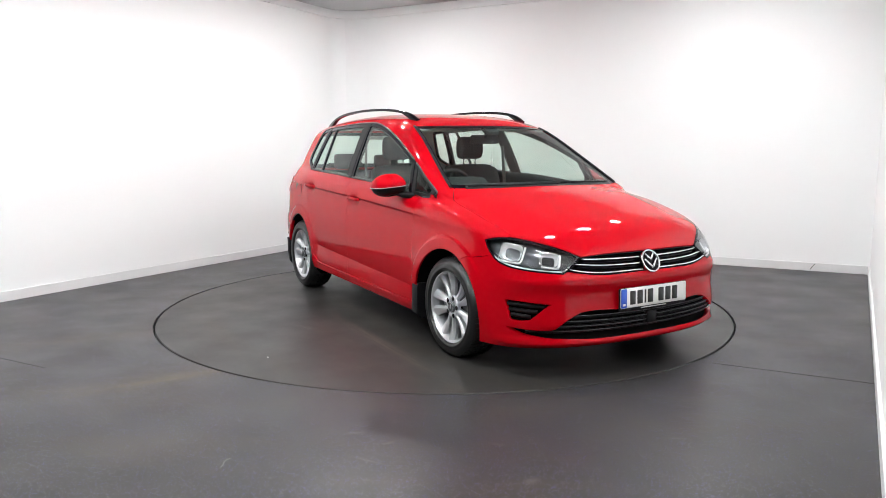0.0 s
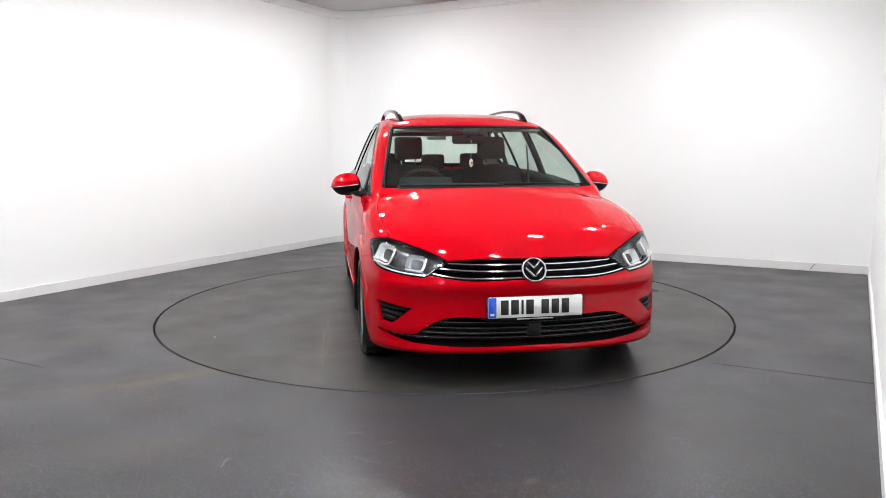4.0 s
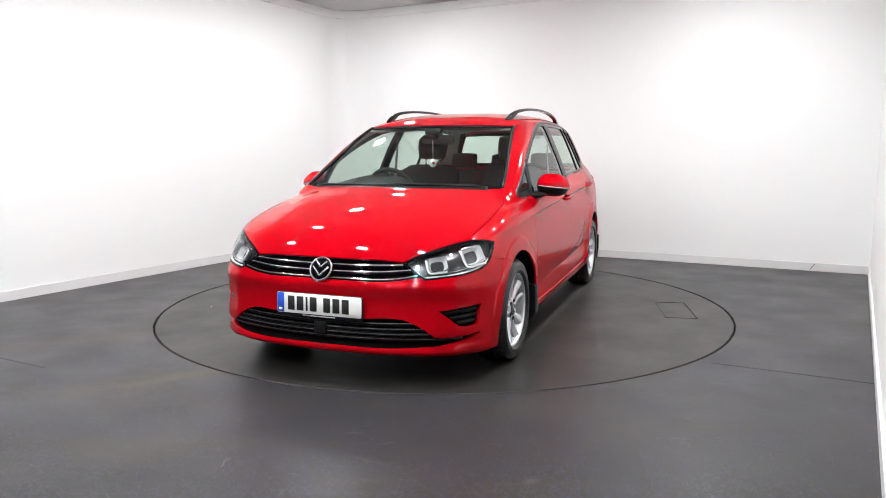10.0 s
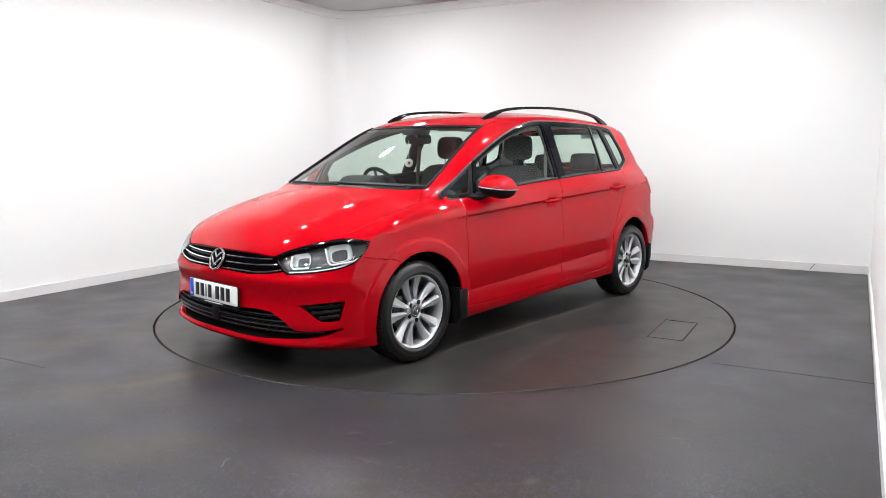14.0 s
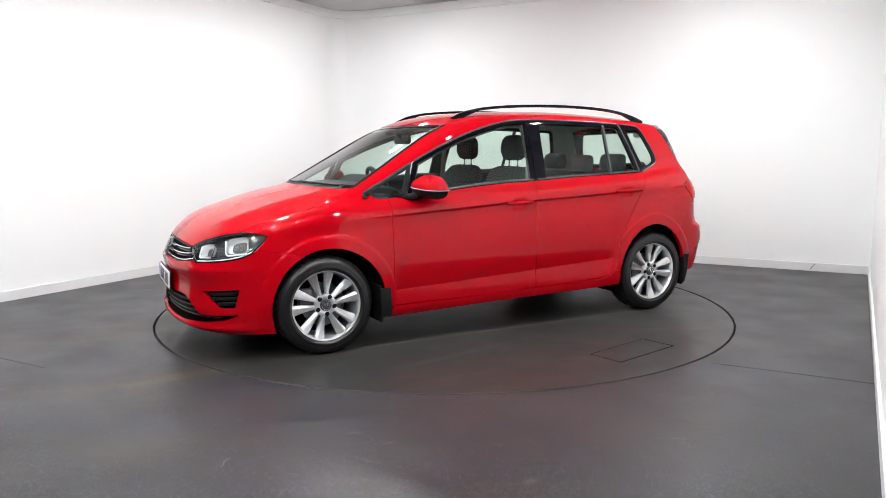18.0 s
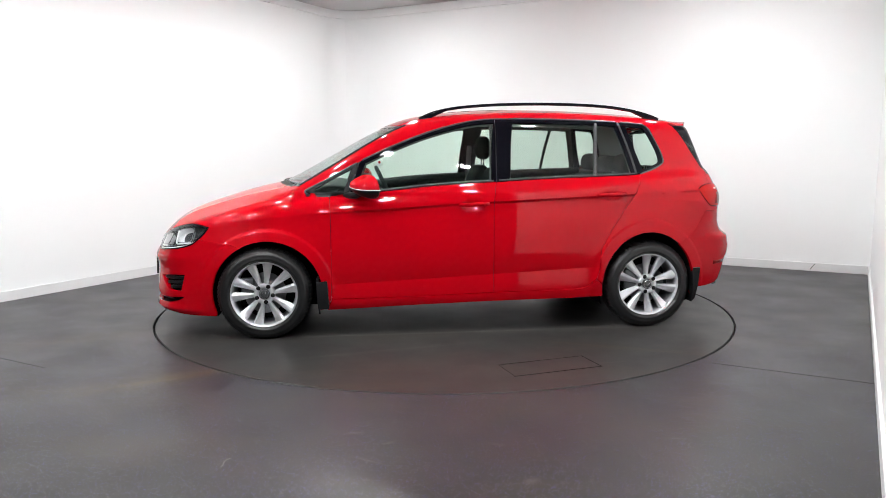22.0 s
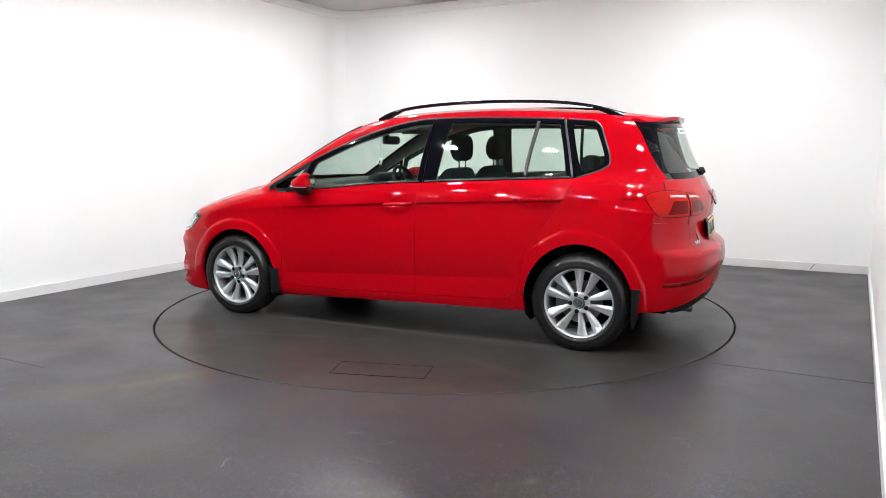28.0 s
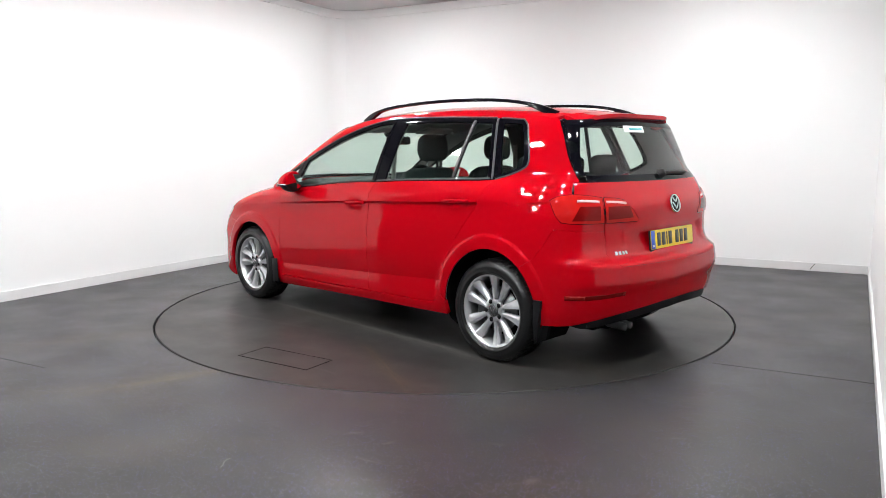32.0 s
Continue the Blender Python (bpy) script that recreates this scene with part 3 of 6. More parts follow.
def chain(*lines):
    """Lines joined end to end into one closed outline, each turned as it needs."""
    out = list(lines[0])
    if len(lines) > 1:
        nxt = lines[1]
        ends = [nxt[0], nxt[-1]]
        if min(np.linalg.norm(out[0] - e) for e in ends) < min(np.linalg.norm(out[-1] - e) for e in ends):
            out = out[::-1]
    for ln in lines[1:]:
        ln = list(ln)
        if np.linalg.norm(ln[-1] - out[-1]) < np.linalg.norm(ln[0] - out[-1]):
            ln = ln[::-1]
        if np.linalg.norm(ln[0] - out[-1]) < 0.004:
            ln = ln[1:]
        out += ln
    if np.linalg.norm(out[0] - out[-1]) < 0.004:
        out = out[:-1]
    return np.array(out)


def whole(half):
    """A half outline from the middle round to the middle, closed by its mirror image."""
    half = np.array(half)
    if abs(half[0][1]) > abs(half[-1][1]) + 1:
        half = half[::-1]
    other = half[::-1].copy()
    other[:, 1] *= -1
    return np.concatenate([half, other[(1 if abs(half[-1][1]) < 0.004 else 0):(-1 if abs(half[0][1]) < 0.004 else None)]])


def shrink(poly, d):
    """A closed 2D outline moved inwards by d."""
    n = len(poly)
    area = 0.5 * np.sum(poly[:, 0] * np.roll(poly[:, 1], -1) - np.roll(poly[:, 0], -1) * poly[:, 1])
    if area < 0:
        poly = poly[::-1]
    e = np.roll(poly, -1, 0) - poly
    e /= np.linalg.norm(e, axis=1)[:, None] + 1e-12
    nrm = np.stack([-e[:, 1], e[:, 0]], 1)
    b = nrm + np.roll(nrm, 1, 0)
    b /= np.maximum((b * nrm).sum(1), 0.6)[:, None]
    return poly + b * d


def inside(poly, pts):
    x, y = pts[:, 0], pts[:, 1]
    c = np.zeros(len(pts), bool)
    for (x0, y0), (x1, y1) in zip(poly, np.roll(poly, -1, 0)):
        if y0 != y1:
            c ^= ((y0 > y) != (y1 > y)) & (x < (x1 - x0) * (y - y0) / (y1 - y0) + x0)
    return c


def panel_data(mode, outline, holes=(), gap=0.0020, step=0.03, depth=0.014, lift=0.0, hole_gap=None, crease=()):
    loops = [shrink(to_uv(mode, outline), gap)]
    for h in holes:
        loops.append(shrink(to_uv(mode, h), -(gap if hole_gap is None else hole_gap)))
    lo, hi = loops[0].min(0), loops[0].max(0)
    gx, gy = np.arange(lo[0], hi[0], step), np.arange(lo[1], hi[1], step * 0.87)
    grid = np.array([(a + (0.5 * step if j % 2 else 0), b) for j, b in enumerate(gy) for a in gx])
    if len(grid):
        keep = inside(loops[0], grid)
        for h in loops[1:]:
            keep &= ~inside(h, grid)
        bd = np.concatenate(loops)
        grid = grid[keep]
        if len(grid):
            dist = np.sqrt(((grid[:, None, :] - bd[None]) ** 2).sum(2).min(1))
            grid = grid[dist > 0.45 * step]
    folds = []
    for cr in crease:
        cr = cr[inside(loops[0], cr)]
        if len(cr):
            dist = np.sqrt(((cr[:, None, :] - bd[None]) ** 2).sum(2).min(1))
            cr = cr[dist > 0.004]
        if len(cr) and len(grid):
            dist = np.sqrt(((grid[:, None, :] - cr[None]) ** 2).sum(2).min(1))
            grid = grid[dist > 0.009]
        folds.append(cr)
    grid = np.concatenate([grid] + folds) if folds else grid
    verts, edges = [], []
    for lp in loops:
        k = len(verts)
        verts += [Vector(q) for q in lp]
        edges += [(k + i, k + (i + 1) % len(lp)) for i in range(len(lp))]
    verts += [Vector(q) for q in grid]
    vo, eo, fo, *_ = delaunay_2d_cdt(verts, edges, [], 0, 1e-6)
    uv = np.array([v[:] for v in vo])
    tri = np.array([f[:] for f in fo])
    cen = uv[tri].mean(1)
    keep = inside(loops[0], cen)
    for h in loops[1:]:
        keep &= ~inside(h, cen)
    tri = tri[keep]
    p, nrm = cast_uv(mode, uv)
    p = p + nrm * lift
    # faces look outwards
    fn = np.cross(p[tri[:, 1]] - p[tri[:, 0]], p[tri[:, 2]] - p[tri[:, 0]])
    flip = (fn * nrm[tri].mean(1)).sum(1) < 0
    tri[flip] = tri[flip][:, [0, 2, 1]]
    pts, nms, faces = list(p), list(nrm), [tuple(t) for t in tri]
    if depth:
        seen, count = {}, {}
        for a, b, c in faces:
            for e in ((a, b), (b, c), (c, a)):
                k = (min(e), max(e))
                count[k] = count.get(k, 0) + 1
                seen[k] = e
        rims = [seen[k] for k, c in count.items() if c == 1]
        outw = {}
        for a, b in rims:
            w = np.cross(p[b] - p[a], (nrm[a] + nrm[b]) / 2)
            w /= np.linalg.norm(w) + 1e-12
            for i in (a, b):
                outw[i] = outw.get(i, 0) + w
        top, bot = {}, {}
        for i, w in outw.items():
            w = w / (np.linalg.norm(w) + 1e-12)
            top[i] = len(pts)
            pts.append(p[i])
            nms.append(w * 0.8 + nrm[i] * 0.6)
            bot[i] = len(pts)
            pts.append(p[i] - nrm[i] * depth)
            nms.append(w)
        for a, b in rims:
            faces.append((top[b], top[a], bot[a], bot[b]))
    return np.array(pts), np.array(nms), faces


def panel_mesh(name, data, mat, mirror=False):
    pts, nms, faces = data
    if mirror:
        pts, nms = pts * (1, -1, 1), nms * (1, -1, 1)
        faces = [f[::-1] for f in faces]
    me = bpy.data.meshes.new(name)
    me.from_pydata(pts.tolist(), [], [tuple(int(i) for i in f) for f in faces])
    me.shade_smooth()
    me.normals_split_custom_set_from_vertices([Vector(v).normalized() for v in nms.tolist()])
    me.materials.append(mat)
    return me


def panel(name, mode, outline, mat, parent, sides=(1,), label="", **kw):
    """A panel as one mesh object; sides: 1 the car's left, -1 its right."""
    data = panel_data(mode, outline, **kw)
    made = []
    for s in sides:
        par = parent[s] if isinstance(parent, dict) else parent
        ob = new(name, panel_mesh(name, data, mat, s < 0))
        ob.parent = par
        if label:
            tagged(ob, label)
        made.append(ob)
    return made if len(sides) > 1 else made[0]


def on_skin(pts3, lift=0.0):
    """Lifts points off the skin along its normal."""
    e = 0.0015
    g = np.stack([skin(pts3 + v) - skin(pts3 - v) for v in np.eye(3) * e], 1)
    g /= np.linalg.norm(g, axis=1)[:, None] + 1e-12
    return pts3 + g * lift, g


def strip_bm(pts3, width, height, lift=0.0, mirror=False, closed=False):
    """A raised bar of flat section that follows a line on the skin."""
    bm = bmesh.new()
    p, g = on_skin(np.asarray(pts3), lift)
    if mirror:
        p, g = p * (1, -1, 1), g * (1, -1, 1)
    n = len(p)
    rings = []
    for i in range(n):
        a = p[(i - 1) % n if closed else max(0, i - 1)]
        b = p[(i + 1) % n if closed else min(n - 1, i + 1)]
        t = Vector(b - a).normalized()
        nn = Vector(g[i])
        s = t.cross(nn).normalized()
        c = Vector(p[i])
        w, h = width / 2, height
        rings.append([bm.verts.new(c + s * a2 * w + nn * b2 * h) for a2, b2 in ((-1, -0.5), (-1, 0.6), (-0.6, 1), (0.6, 1), (1, 0.6), (1, -0.5))])
    for i in range(n if closed else n - 1):
        a, b = rings[i], rings[(i + 1) % n]
        for k in range(6):
            bm.faces.new((a[k], a[(k + 1) % 6], b[(k + 1) % 6], b[k]))
    if not closed:
        bm.faces.new(rings[0])
        bm.faces.new(rings[-1])
    bmesh.ops.recalc_face_normals(bm, faces=bm.faces)
    return bm


def strip_free(pts, width):
    """A thin flat band along points, its flat side across the car."""
    bm = bmesh.new()
    rows = []
    for p in spline(pts, 0.05):
        rows.append([bm.verts.new((p[0] + a * width / 2, p[1] + b, p[2])) for a, b in ((-1, 0.001), (1, 0.001), (1, -0.001), (-1, -0.001))])
    for a, b in zip(rows, rows[1:]):
        for i in range(4):
            bm.faces.new((a[i], a[(i + 1) % 4], b[(i + 1) % 4], b[i]))
    return bm


BOTH = (1, -1)

# ---- the car ----
car = tagged(new("car"), "shiny red compact family car with black roof rails", "car")

# lines on its left half
door_front = line("side", (0.899, 0.958), (0.895, 0.836), (0.894, 0.569), (0.897, 0.380), (0.896, 0.266))
sill_f = line("side", (0.896, 0.266), (0.375, 0.270), (-0.218, 0.286))
sill_r = line("side", (-0.218, 0.286), (-0.50, 0.290), (-0.780, 0.295))
door_mid = line("side", (-0.240, 1.047), (-0.223, 0.946), (-0.215, 0.679), (-0.216, 0.444), (-0.218, 0.286))
belt_f = line("side", (0.899, 0.958), (0.752, 0.976), (0.521, 0.991), (0.271, 1.017), (-0.017, 1.038), (-0.240, 1.047))
belt_r = line("side", (-0.240, 1.047), (-0.56, 1.063), (-0.953, 1.076), (-1.234, 1.086), (-1.293, 1.091))
door_back_hi = line("side", (-1.293, 1.091), (-1.241, 0.979), (-1.207, 0.922), (-1.136, 0.826), (-1.059, 0.711), (-1.002, 0.615), (-0.979, 0.557),
                 (-0.973, 0.441), (-0.951, 0.359))
door_back_lo = line("side", (-0.951, 0.359), (-0.878, 0.308), (-0.780, 0.295))
door_back = chain(door_back_hi, door_back_lo)
crease_x = np.arange(-2.0, 1.9, 0.016)
CREASE = [np.stack([crease_x, char_z(crease_x) - k], 1) for k in (-0.006, 0.0005, 0.0085, 0.016)] + [np.stack([crease_x, low_z(crease_x) + k], 1) for k in (-0.010, -0.002, 0.002, 0.012)]
SLANT_CREASE = [to_uv("slant", cast_uv("side", CREASE[k])[0]) for k in range(4)]


def ellipse(cx, cz, rx, rz, q0, q1, n=36):
    return [(cx + rx * math.cos(radians(q0 + (q1 - q0) * i / n)), cz + rz * math.sin(radians(q0 + (q1 - q0) * i / n))) for i in range(n + 1)]


def arch_ring(k, d, q0, q1):
    cx, rx, rz = ARCHES[k]
    return cast_uv("side", ellipse(cx, 0.305, rx * (1 + d / 0.365), rz * (1 + d / 0.365), q0, q1, 60))[0]


RINGS_F = [arch_ring(0, d, -10, 200) for d in (0.064, 0.072, 0.080, 0.091)]
RINGS_R = [arch_ring(1, d, -10, 190) for d in (0.064, 0.072, 0.080, 0.091)]
arch_f_hi = cast_uv("side", ellipse(1.320, 0.305, 0.365, 0.362, 62, 200))[0]
arch_f_lo = cast_uv("side", ellipse(1.320, 0.305, 0.365, 0.362, -18, 62))[0]
arch_r_lo = cast_uv("side", ellipse(-1.337, 0.305, 0.345, 0.380, 3, 130))[0]
arch_r_hi = cast_uv("side", ellipse(-1.337, 0.305, 0.345, 0.380, 130, 192))[0]

hood_side = line("top", (1.118, 0.690), (1.18, 0.735), (1.30, 0.762), (1.45, 0.768), (1.60, 0.763), (1.72, 0.750), (1.786, 0.736))
hood_back = line("top", (1.118, 0.690), (1.20, 0.50), (1.255, 0.25), (1.27, 0.0))
lamp_top = line("front", (0.432, 0.678), (0.50, 0.711), (0.60, 0.744), (0.70, 0.768), (0.795, 0.783))
lamp_tip = line("front", (0.795, 0.783), (0.868, 0.779), (0.936, 0.763))
lamp_out = line("front", (0.936, 0.763), (0.918, 0.725), (0.885, 0.684))
lamp_low = line("front", (0.885, 0.684), (0.857, 0.656), (0.808, 0.632), (0.73, 0.615), (0.60, 0.599), (0.525, 0.592))
lamp_in = line("front", (0.525, 0.592), (0.505, 0.606))
lamp_in2 = line("front", (0.505, 0.606), (0.432, 0.678))
hood_nose = line("front", (0.432, 0.678), (0.30, 0.687), (0.0, 0.689))
grille_low = line("front", (0.0, 0.583), (0.20, 0.580), (0.30, 0.579), (0.41, 0.589), (0.505, 0.606))
bumper_top = line("front", (0.885, 0.684), (0.95, 0.665), (1.02, 0.658))
bumper_top2 = np.concatenate([bumper_top, line("side", (1.640, 0.654), (1.56, 0.650), (1.492, 0.622))])
bumper_bot = line("front", (0.965, 0.165), (0.80, 0.170), (0.57, 0.178), (0.24, 0.190), (0.0, 0.192))

pillar = line("screen", (0.705, 1.028), (0.690, 1.09), (0.655, 1.20), (0.615, 1.32), (0.588, 1.40), (0.572, 1.437))
screen_top = line("screen", (0.572, 1.437), (0.35, 1.443), (0.0, 1.445))
screen_low = line("screen", (0.705, 1.028), (0.35, 1.032), (0.0, 1.036))
roof_side = line("top", (0.400, 0.572), (0.2, 0.585), (-0.2, 0.592), (-0.7, 0.588), (-1.2, 0.568), (-1.58, 0.538))
roof_back = line("top", (-1.58, 0.538), (-1.63, 0.40), (-1.66, 0.2), (-1.67, 0.0))
dlo_low = line("side", (1.040, 1.007), (1.060, 0.994), (1.056, 0.980), (1.030, 0.968), (0.980, 0.959), (0.899, 0.958), step=0.012)
dlo_back = line("side", (-1.293, 1.091), (-1.36, 1.112), (-1.446, 1.146), (-1.485, 1.175), (-1.482, 1.226), (-1.436, 1.345), (-1.405, 1.415), (-1.365, 1.448))
dlo_top = line("side", (-1.365, 1.448), (-1.187, 1.462), (-1.0, 1.470), (-0.675, 1.480), (-0.372, 1.482), (-0.151, 1.473), (0.053, 1.434), (0.251, 1.375),
               (0.447, 1.300), (0.602, 1.232), (0.756, 1.156), (0.91, 1.072), (1.000, 1.028), (1.040, 1.007))
gate_side = line("side", (-1.610, 1.432), (-1.655, 1.370), (-1.725, 1.240), (-1.790, 1.140), (-1.838, 1.086))
gate_top = np.concatenate([gate_side[:1], line("back", (0.50, 1.436), (0.3, 1.442), (0.0, 1.445))])

doors_f = dict(zip(BOTH, panel("front_door", "side", chain(belt_f, door_mid, sill_f, door_front), M_RED, car, BOTH, step=0.026, depth=0.006, crease=CREASE)))
doors_r = dict(zip(BOTH, panel("rear_door", "side", chain(belt_r, door_back, sill_r, door_mid), M_RED, car, BOTH, step=0.026, depth=0.006, crease=CREASE)))

sill_end = line("side", (-0.951, 0.359), (-0.992, 0.325))
sill_rear = line("side", (-0.992, 0.325), (-1.000, 0.236))
sill_bot = line("side", (-1.000, 0.236), (-0.80, 0.230), (-0.21, 0.222), (0.376, 0.208), (0.930, 0.188))
sill_front = line("side", (0.930, 0.188), (0.896, 0.266))
panel("sill", "side", chain(sill_f, sill_r, door_back_lo, sill_end, sill_rear, sill_bot, sill_front), M_RED, car, BOTH, depth=0.03, lift=0.008, gap=0.0035)

fender_join = dlo_low[::-1]
fender_cowl = np.array([dlo_low[0], hood_side[0]])
fender_foot = np.array([arch_f_hi[-1], sill_front[0], sill_front[-1]])
panel("front_wing", "slant", chain(hood_side, lamp_tip, lamp_out, bumper_top2, arch_f_hi, fender_foot, door_front, fender_join, fender_cowl), M_RED, car, BOTH, step=0.022, gap=0.0014, crease=SLANT_CREASE + [to_uv("slant", r) for r in RINGS_F])

panel("bonnet", "top", whole(chain(hood_back, hood_side, lamp_top, hood_nose)[::1]), M_RED, car, step=0.026, depth=0.02, gap=0.003)

lower_grille = np.concatenate([line("front", (0.0, 0.380), (0.222, 0.381), (0.362, 0.388), (0.43, 0.381)), line("front", (0.44, 0.377), (0.49, 0.350), (0.56, 0.292)),
                               line("front", (0.575, 0.287), (0.66, 0.285), (0.79, 0.297)), line("front", (0.785, 0.287), (0.726, 0.260), (0.62, 0.245), (0.49, 0.236), (0.37, 0.229), (0.0, 0.230))])
fog_hole = np.concatenate([line("front", (0.580, 0.427), (0.728, 0.443), (0.800, 0.447)), line("front", (0.799, 0.440), (0.788, 0.395), (0.776, 0.342)),
                           line("front", (0.768, 0.336), (0.713, 0.333), (0.680, 0.340)), line("front", (0.672, 0.346), (0.592, 0.420))])
fog_other = fog_hole * (1, -1, 1)
panel("front_bumper", "front", whole(chain(grille_low, lamp_in, lamp_low, bumper_top2, arch_f_lo, bumper_bot)), M_RED, car,
      holes=(whole(lower_grille), fog_hole, fog_other[::-1]), gap=0.0005, crease=[to_uv("front", r * (1, s, 1)) for r in RINGS_F for s in BOTH], step=0.026, depth=0.03)

# body side: windscreen pillar, roof edge and rear quarter in one piece
quarter_back = line("rear", (0.768, 1.085), (0.775, 1.02), (0.70, 0.93), (0.616, 0.86), (0.612, 0.818))
bumper_cut = line("rear", (0.612, 0.814), (0.70, 0.817), (0.78, 0.822), (0.855, 0.828))
bumper_side = line("side", (-1.765, 0.825), (-1.712, 0.736), (-1.648, 0.655), (-1.560, 0.597))
quarter_step = sill_end
pillar_foot = np.array([pillar[0], hood_side[0], dlo_top[-1]])
body_side = chain(pillar, roof_side, np.array([roof_side[-1], gate_side[0]]), gate_side, quarter_back, bumper_cut, bumper_side, arch_r_lo, quarter_step,
                  door_back_hi, dlo_back, dlo_top, pillar_foot)
panel("body_side", "slant", body_side, M_RED, car, BOTH, step=0.022, gap=0.001, depth=0.006, crease=SLANT_CREASE + [to_uv("slant", r) for r in RINGS_R])
panel("roof", "top", whole(chain(screen_top, roof_side, roof_back)), M_RED, car, step=0.03, depth=0.02)

gate_low = chain(line("rear", (0.0, 1.086), (0.40, 1.087), (0.765, 1.086)), line("rear", (0.765, 1.086), (0.770, 1.02)), line("rear", (0.770, 1.02), (0.690, 0.99), (0.612, 0.94)),
                 line("rear", (0.612, 0.94), (0.605, 0.80), (0.600, 0.69)), line("rear", (0.600, 0.69), (0.565, 0.648), (0.525, 0.622)), line("rear", (0.525, 0.622), (0.3, 0.623), (0.0, 0.624)))
tailgate = panel("tailgate", "rear", whole(gate_low), M_RED, car, step=0.026)
rb_top = chain(line("rear", (0.0, 0.624), (0.3, 0.623), (0.525, 0.622)), line("rear", (0.525, 0.622), (0.565, 0.648), (0.600, 0.69)), line("rear", (0.600, 0.69), (0.606, 0.78), (0.612, 0.814)))
rb_bot = line("rear", (0.92, 0.278), (0.803, 0.288), (0.646, 0.325), (0.486, 0.353), (0.176, 0.380), (0.0, 0.384))
panel("rear_bumper", "rear", whole(chain(rb_top, bumper_cut, bumper_side, arch_r_hi, rb_bot)), M_RED, car, gap=0.0004, crease=[to_uv("rear", r * (1, s, 1)) for r in RINGS_R for s in BOTH], step=0.026, depth=0.03)
panel("rear_valance", "rear", whole(np.concatenate([line("rear", (0.0, 0.382), (0.176, 0.378), (0.486, 0.351), (0.646, 0.323), (0.78, 0.292)), line("rear", (0.78, 0.285), (0.721, 0.268), (0.526, 0.290), (0.145, 0.322), (0.0, 0.325))])),
      M_BLACK, car, lift=-0.008, depth=0.08, label="matt black lower valance")

# glass
windscreen = panel("windscreen", "screen", whole(chain(screen_low, pillar, screen_top)), M_SCREEN, car, lift=-0.004, depth=0, step=0.04)
rear_window = panel("rear_window", "back", whole(chain(gate_top, gate_side, line("back", (0.70, 1.087), (0.4, 1.087), (0.0, 1.087)))), M_TINT, tailgate, lift=-0.003, depth=0, step=0.04)

# side windows: gloss black frames with their panes behind
def under_top(x0, x1):
    return dlo_top[(dlo_top[:, 0] >= min(x0, x1)) & (dlo_top[:, 0] <= max(x0, x1))]


def along_belt(x0, x1, up=0.0):
    b = np.concatenate([belt_f, belt_r[1:]])
    b = b[(b[:, 0] >= min(x0, x1)) & (b[:, 0] <= max(x0, x1))]
    return cast_uv("side", np.stack([b[:, 0], b[:, 2] + up], 1))[0]


def closed(*lines):
    return chain(*lines)


frame_f = closed(along_belt(0.765, -0.240), line("side", (-0.240, 1.049), (-0.262, 1.478)), under_top(-0.262, 0.690), line("side", (0.690, 1.188), (0.765, 0.976)))
pane_f = closed(line("side", (0.715, 1.000), (0.521, 1.013), (0.271, 1.039), (-0.017, 1.058), (-0.195, 1.066)), line("side", (-0.195, 1.066), (-0.213, 1.30), (-0.235, 1.440)),
                line("side", (-0.235, 1.440), (-0.12, 1.432), (0.053, 1.394), (0.251, 1.336), (0.447, 1.261), (0.645, 1.172)), line("side", (0.645, 1.172), (0.715, 1.000)))
frame_r = closed(along_belt(-0.246, -1.262), line("side", (-1.262, 1.090), (-1.225, 1.25), (-1.168, 1.462)), under_top(-0.266, -1.168), line("side", (-0.266, 1.478), (-0.246, 1.049)))
pane_r = closed(line("side", (-0.345, 1.072), (-0.56, 1.082), (-0.945, 1.096)), line("side", (-0.945, 1.096), (-0.965, 1.28), (-0.990, 1.437)),
                line("side", (-0.990, 1.437), (-0.675, 1.446), (-0.39, 1.448)), line("side", (-0.39, 1.448), (-0.366, 1.30), (-0.345, 1.072)))
pane_r2 = closed(line("side", (-0.968, 1.097), (-1.222, 1.106)), line("side", (-1.222, 1.106), (-1.185, 1.27), (-1.140, 1.428)), line("side", (-1.140, 1.428), (-1.013, 1.436)),
                 line("side", (-1.013, 1.436), (-0.988, 1.28), (-0.968, 1.097)))
c_line = line("side", (-1.270, 1.090), (-1.233, 1.25), (-1.176, 1.462))
frame_q = closed(c_line, dlo_top[dlo_top[:, 0] < -1.176], dlo_back)
pane_q = closed(line("side", (-1.318, 1.118), (-1.385, 1.142), (-1.442, 1.168)), line("side", (-1.452, 1.180), (-1.450, 1.225), (-1.410, 1.335), (-1.378, 1.405)),
                line("side", (-1.366, 1.420), (-1.300, 1.428), (-1.232, 1.434)), line("side", (-1.228, 1.428), (-1.272, 1.26), (-1.318, 1.118)))
frame_t = closed(line("side", (0.772, 0.975), (0.899, 0.958)), dlo_low, dlo_top[dlo_top[:, 0] > 0.697], line("side", (0.697, 1.186), (0.772, 0.975)))
pane_t = closed(line("side", (1.006, 1.003), (0.985, 0.988), (0.899, 0.982), (0.800, 0.993)), line("side", (0.800, 0.993), (0.742, 1.143)), line("side", (0.742, 1.143), (0.88, 1.072), (1.006, 1.003)))

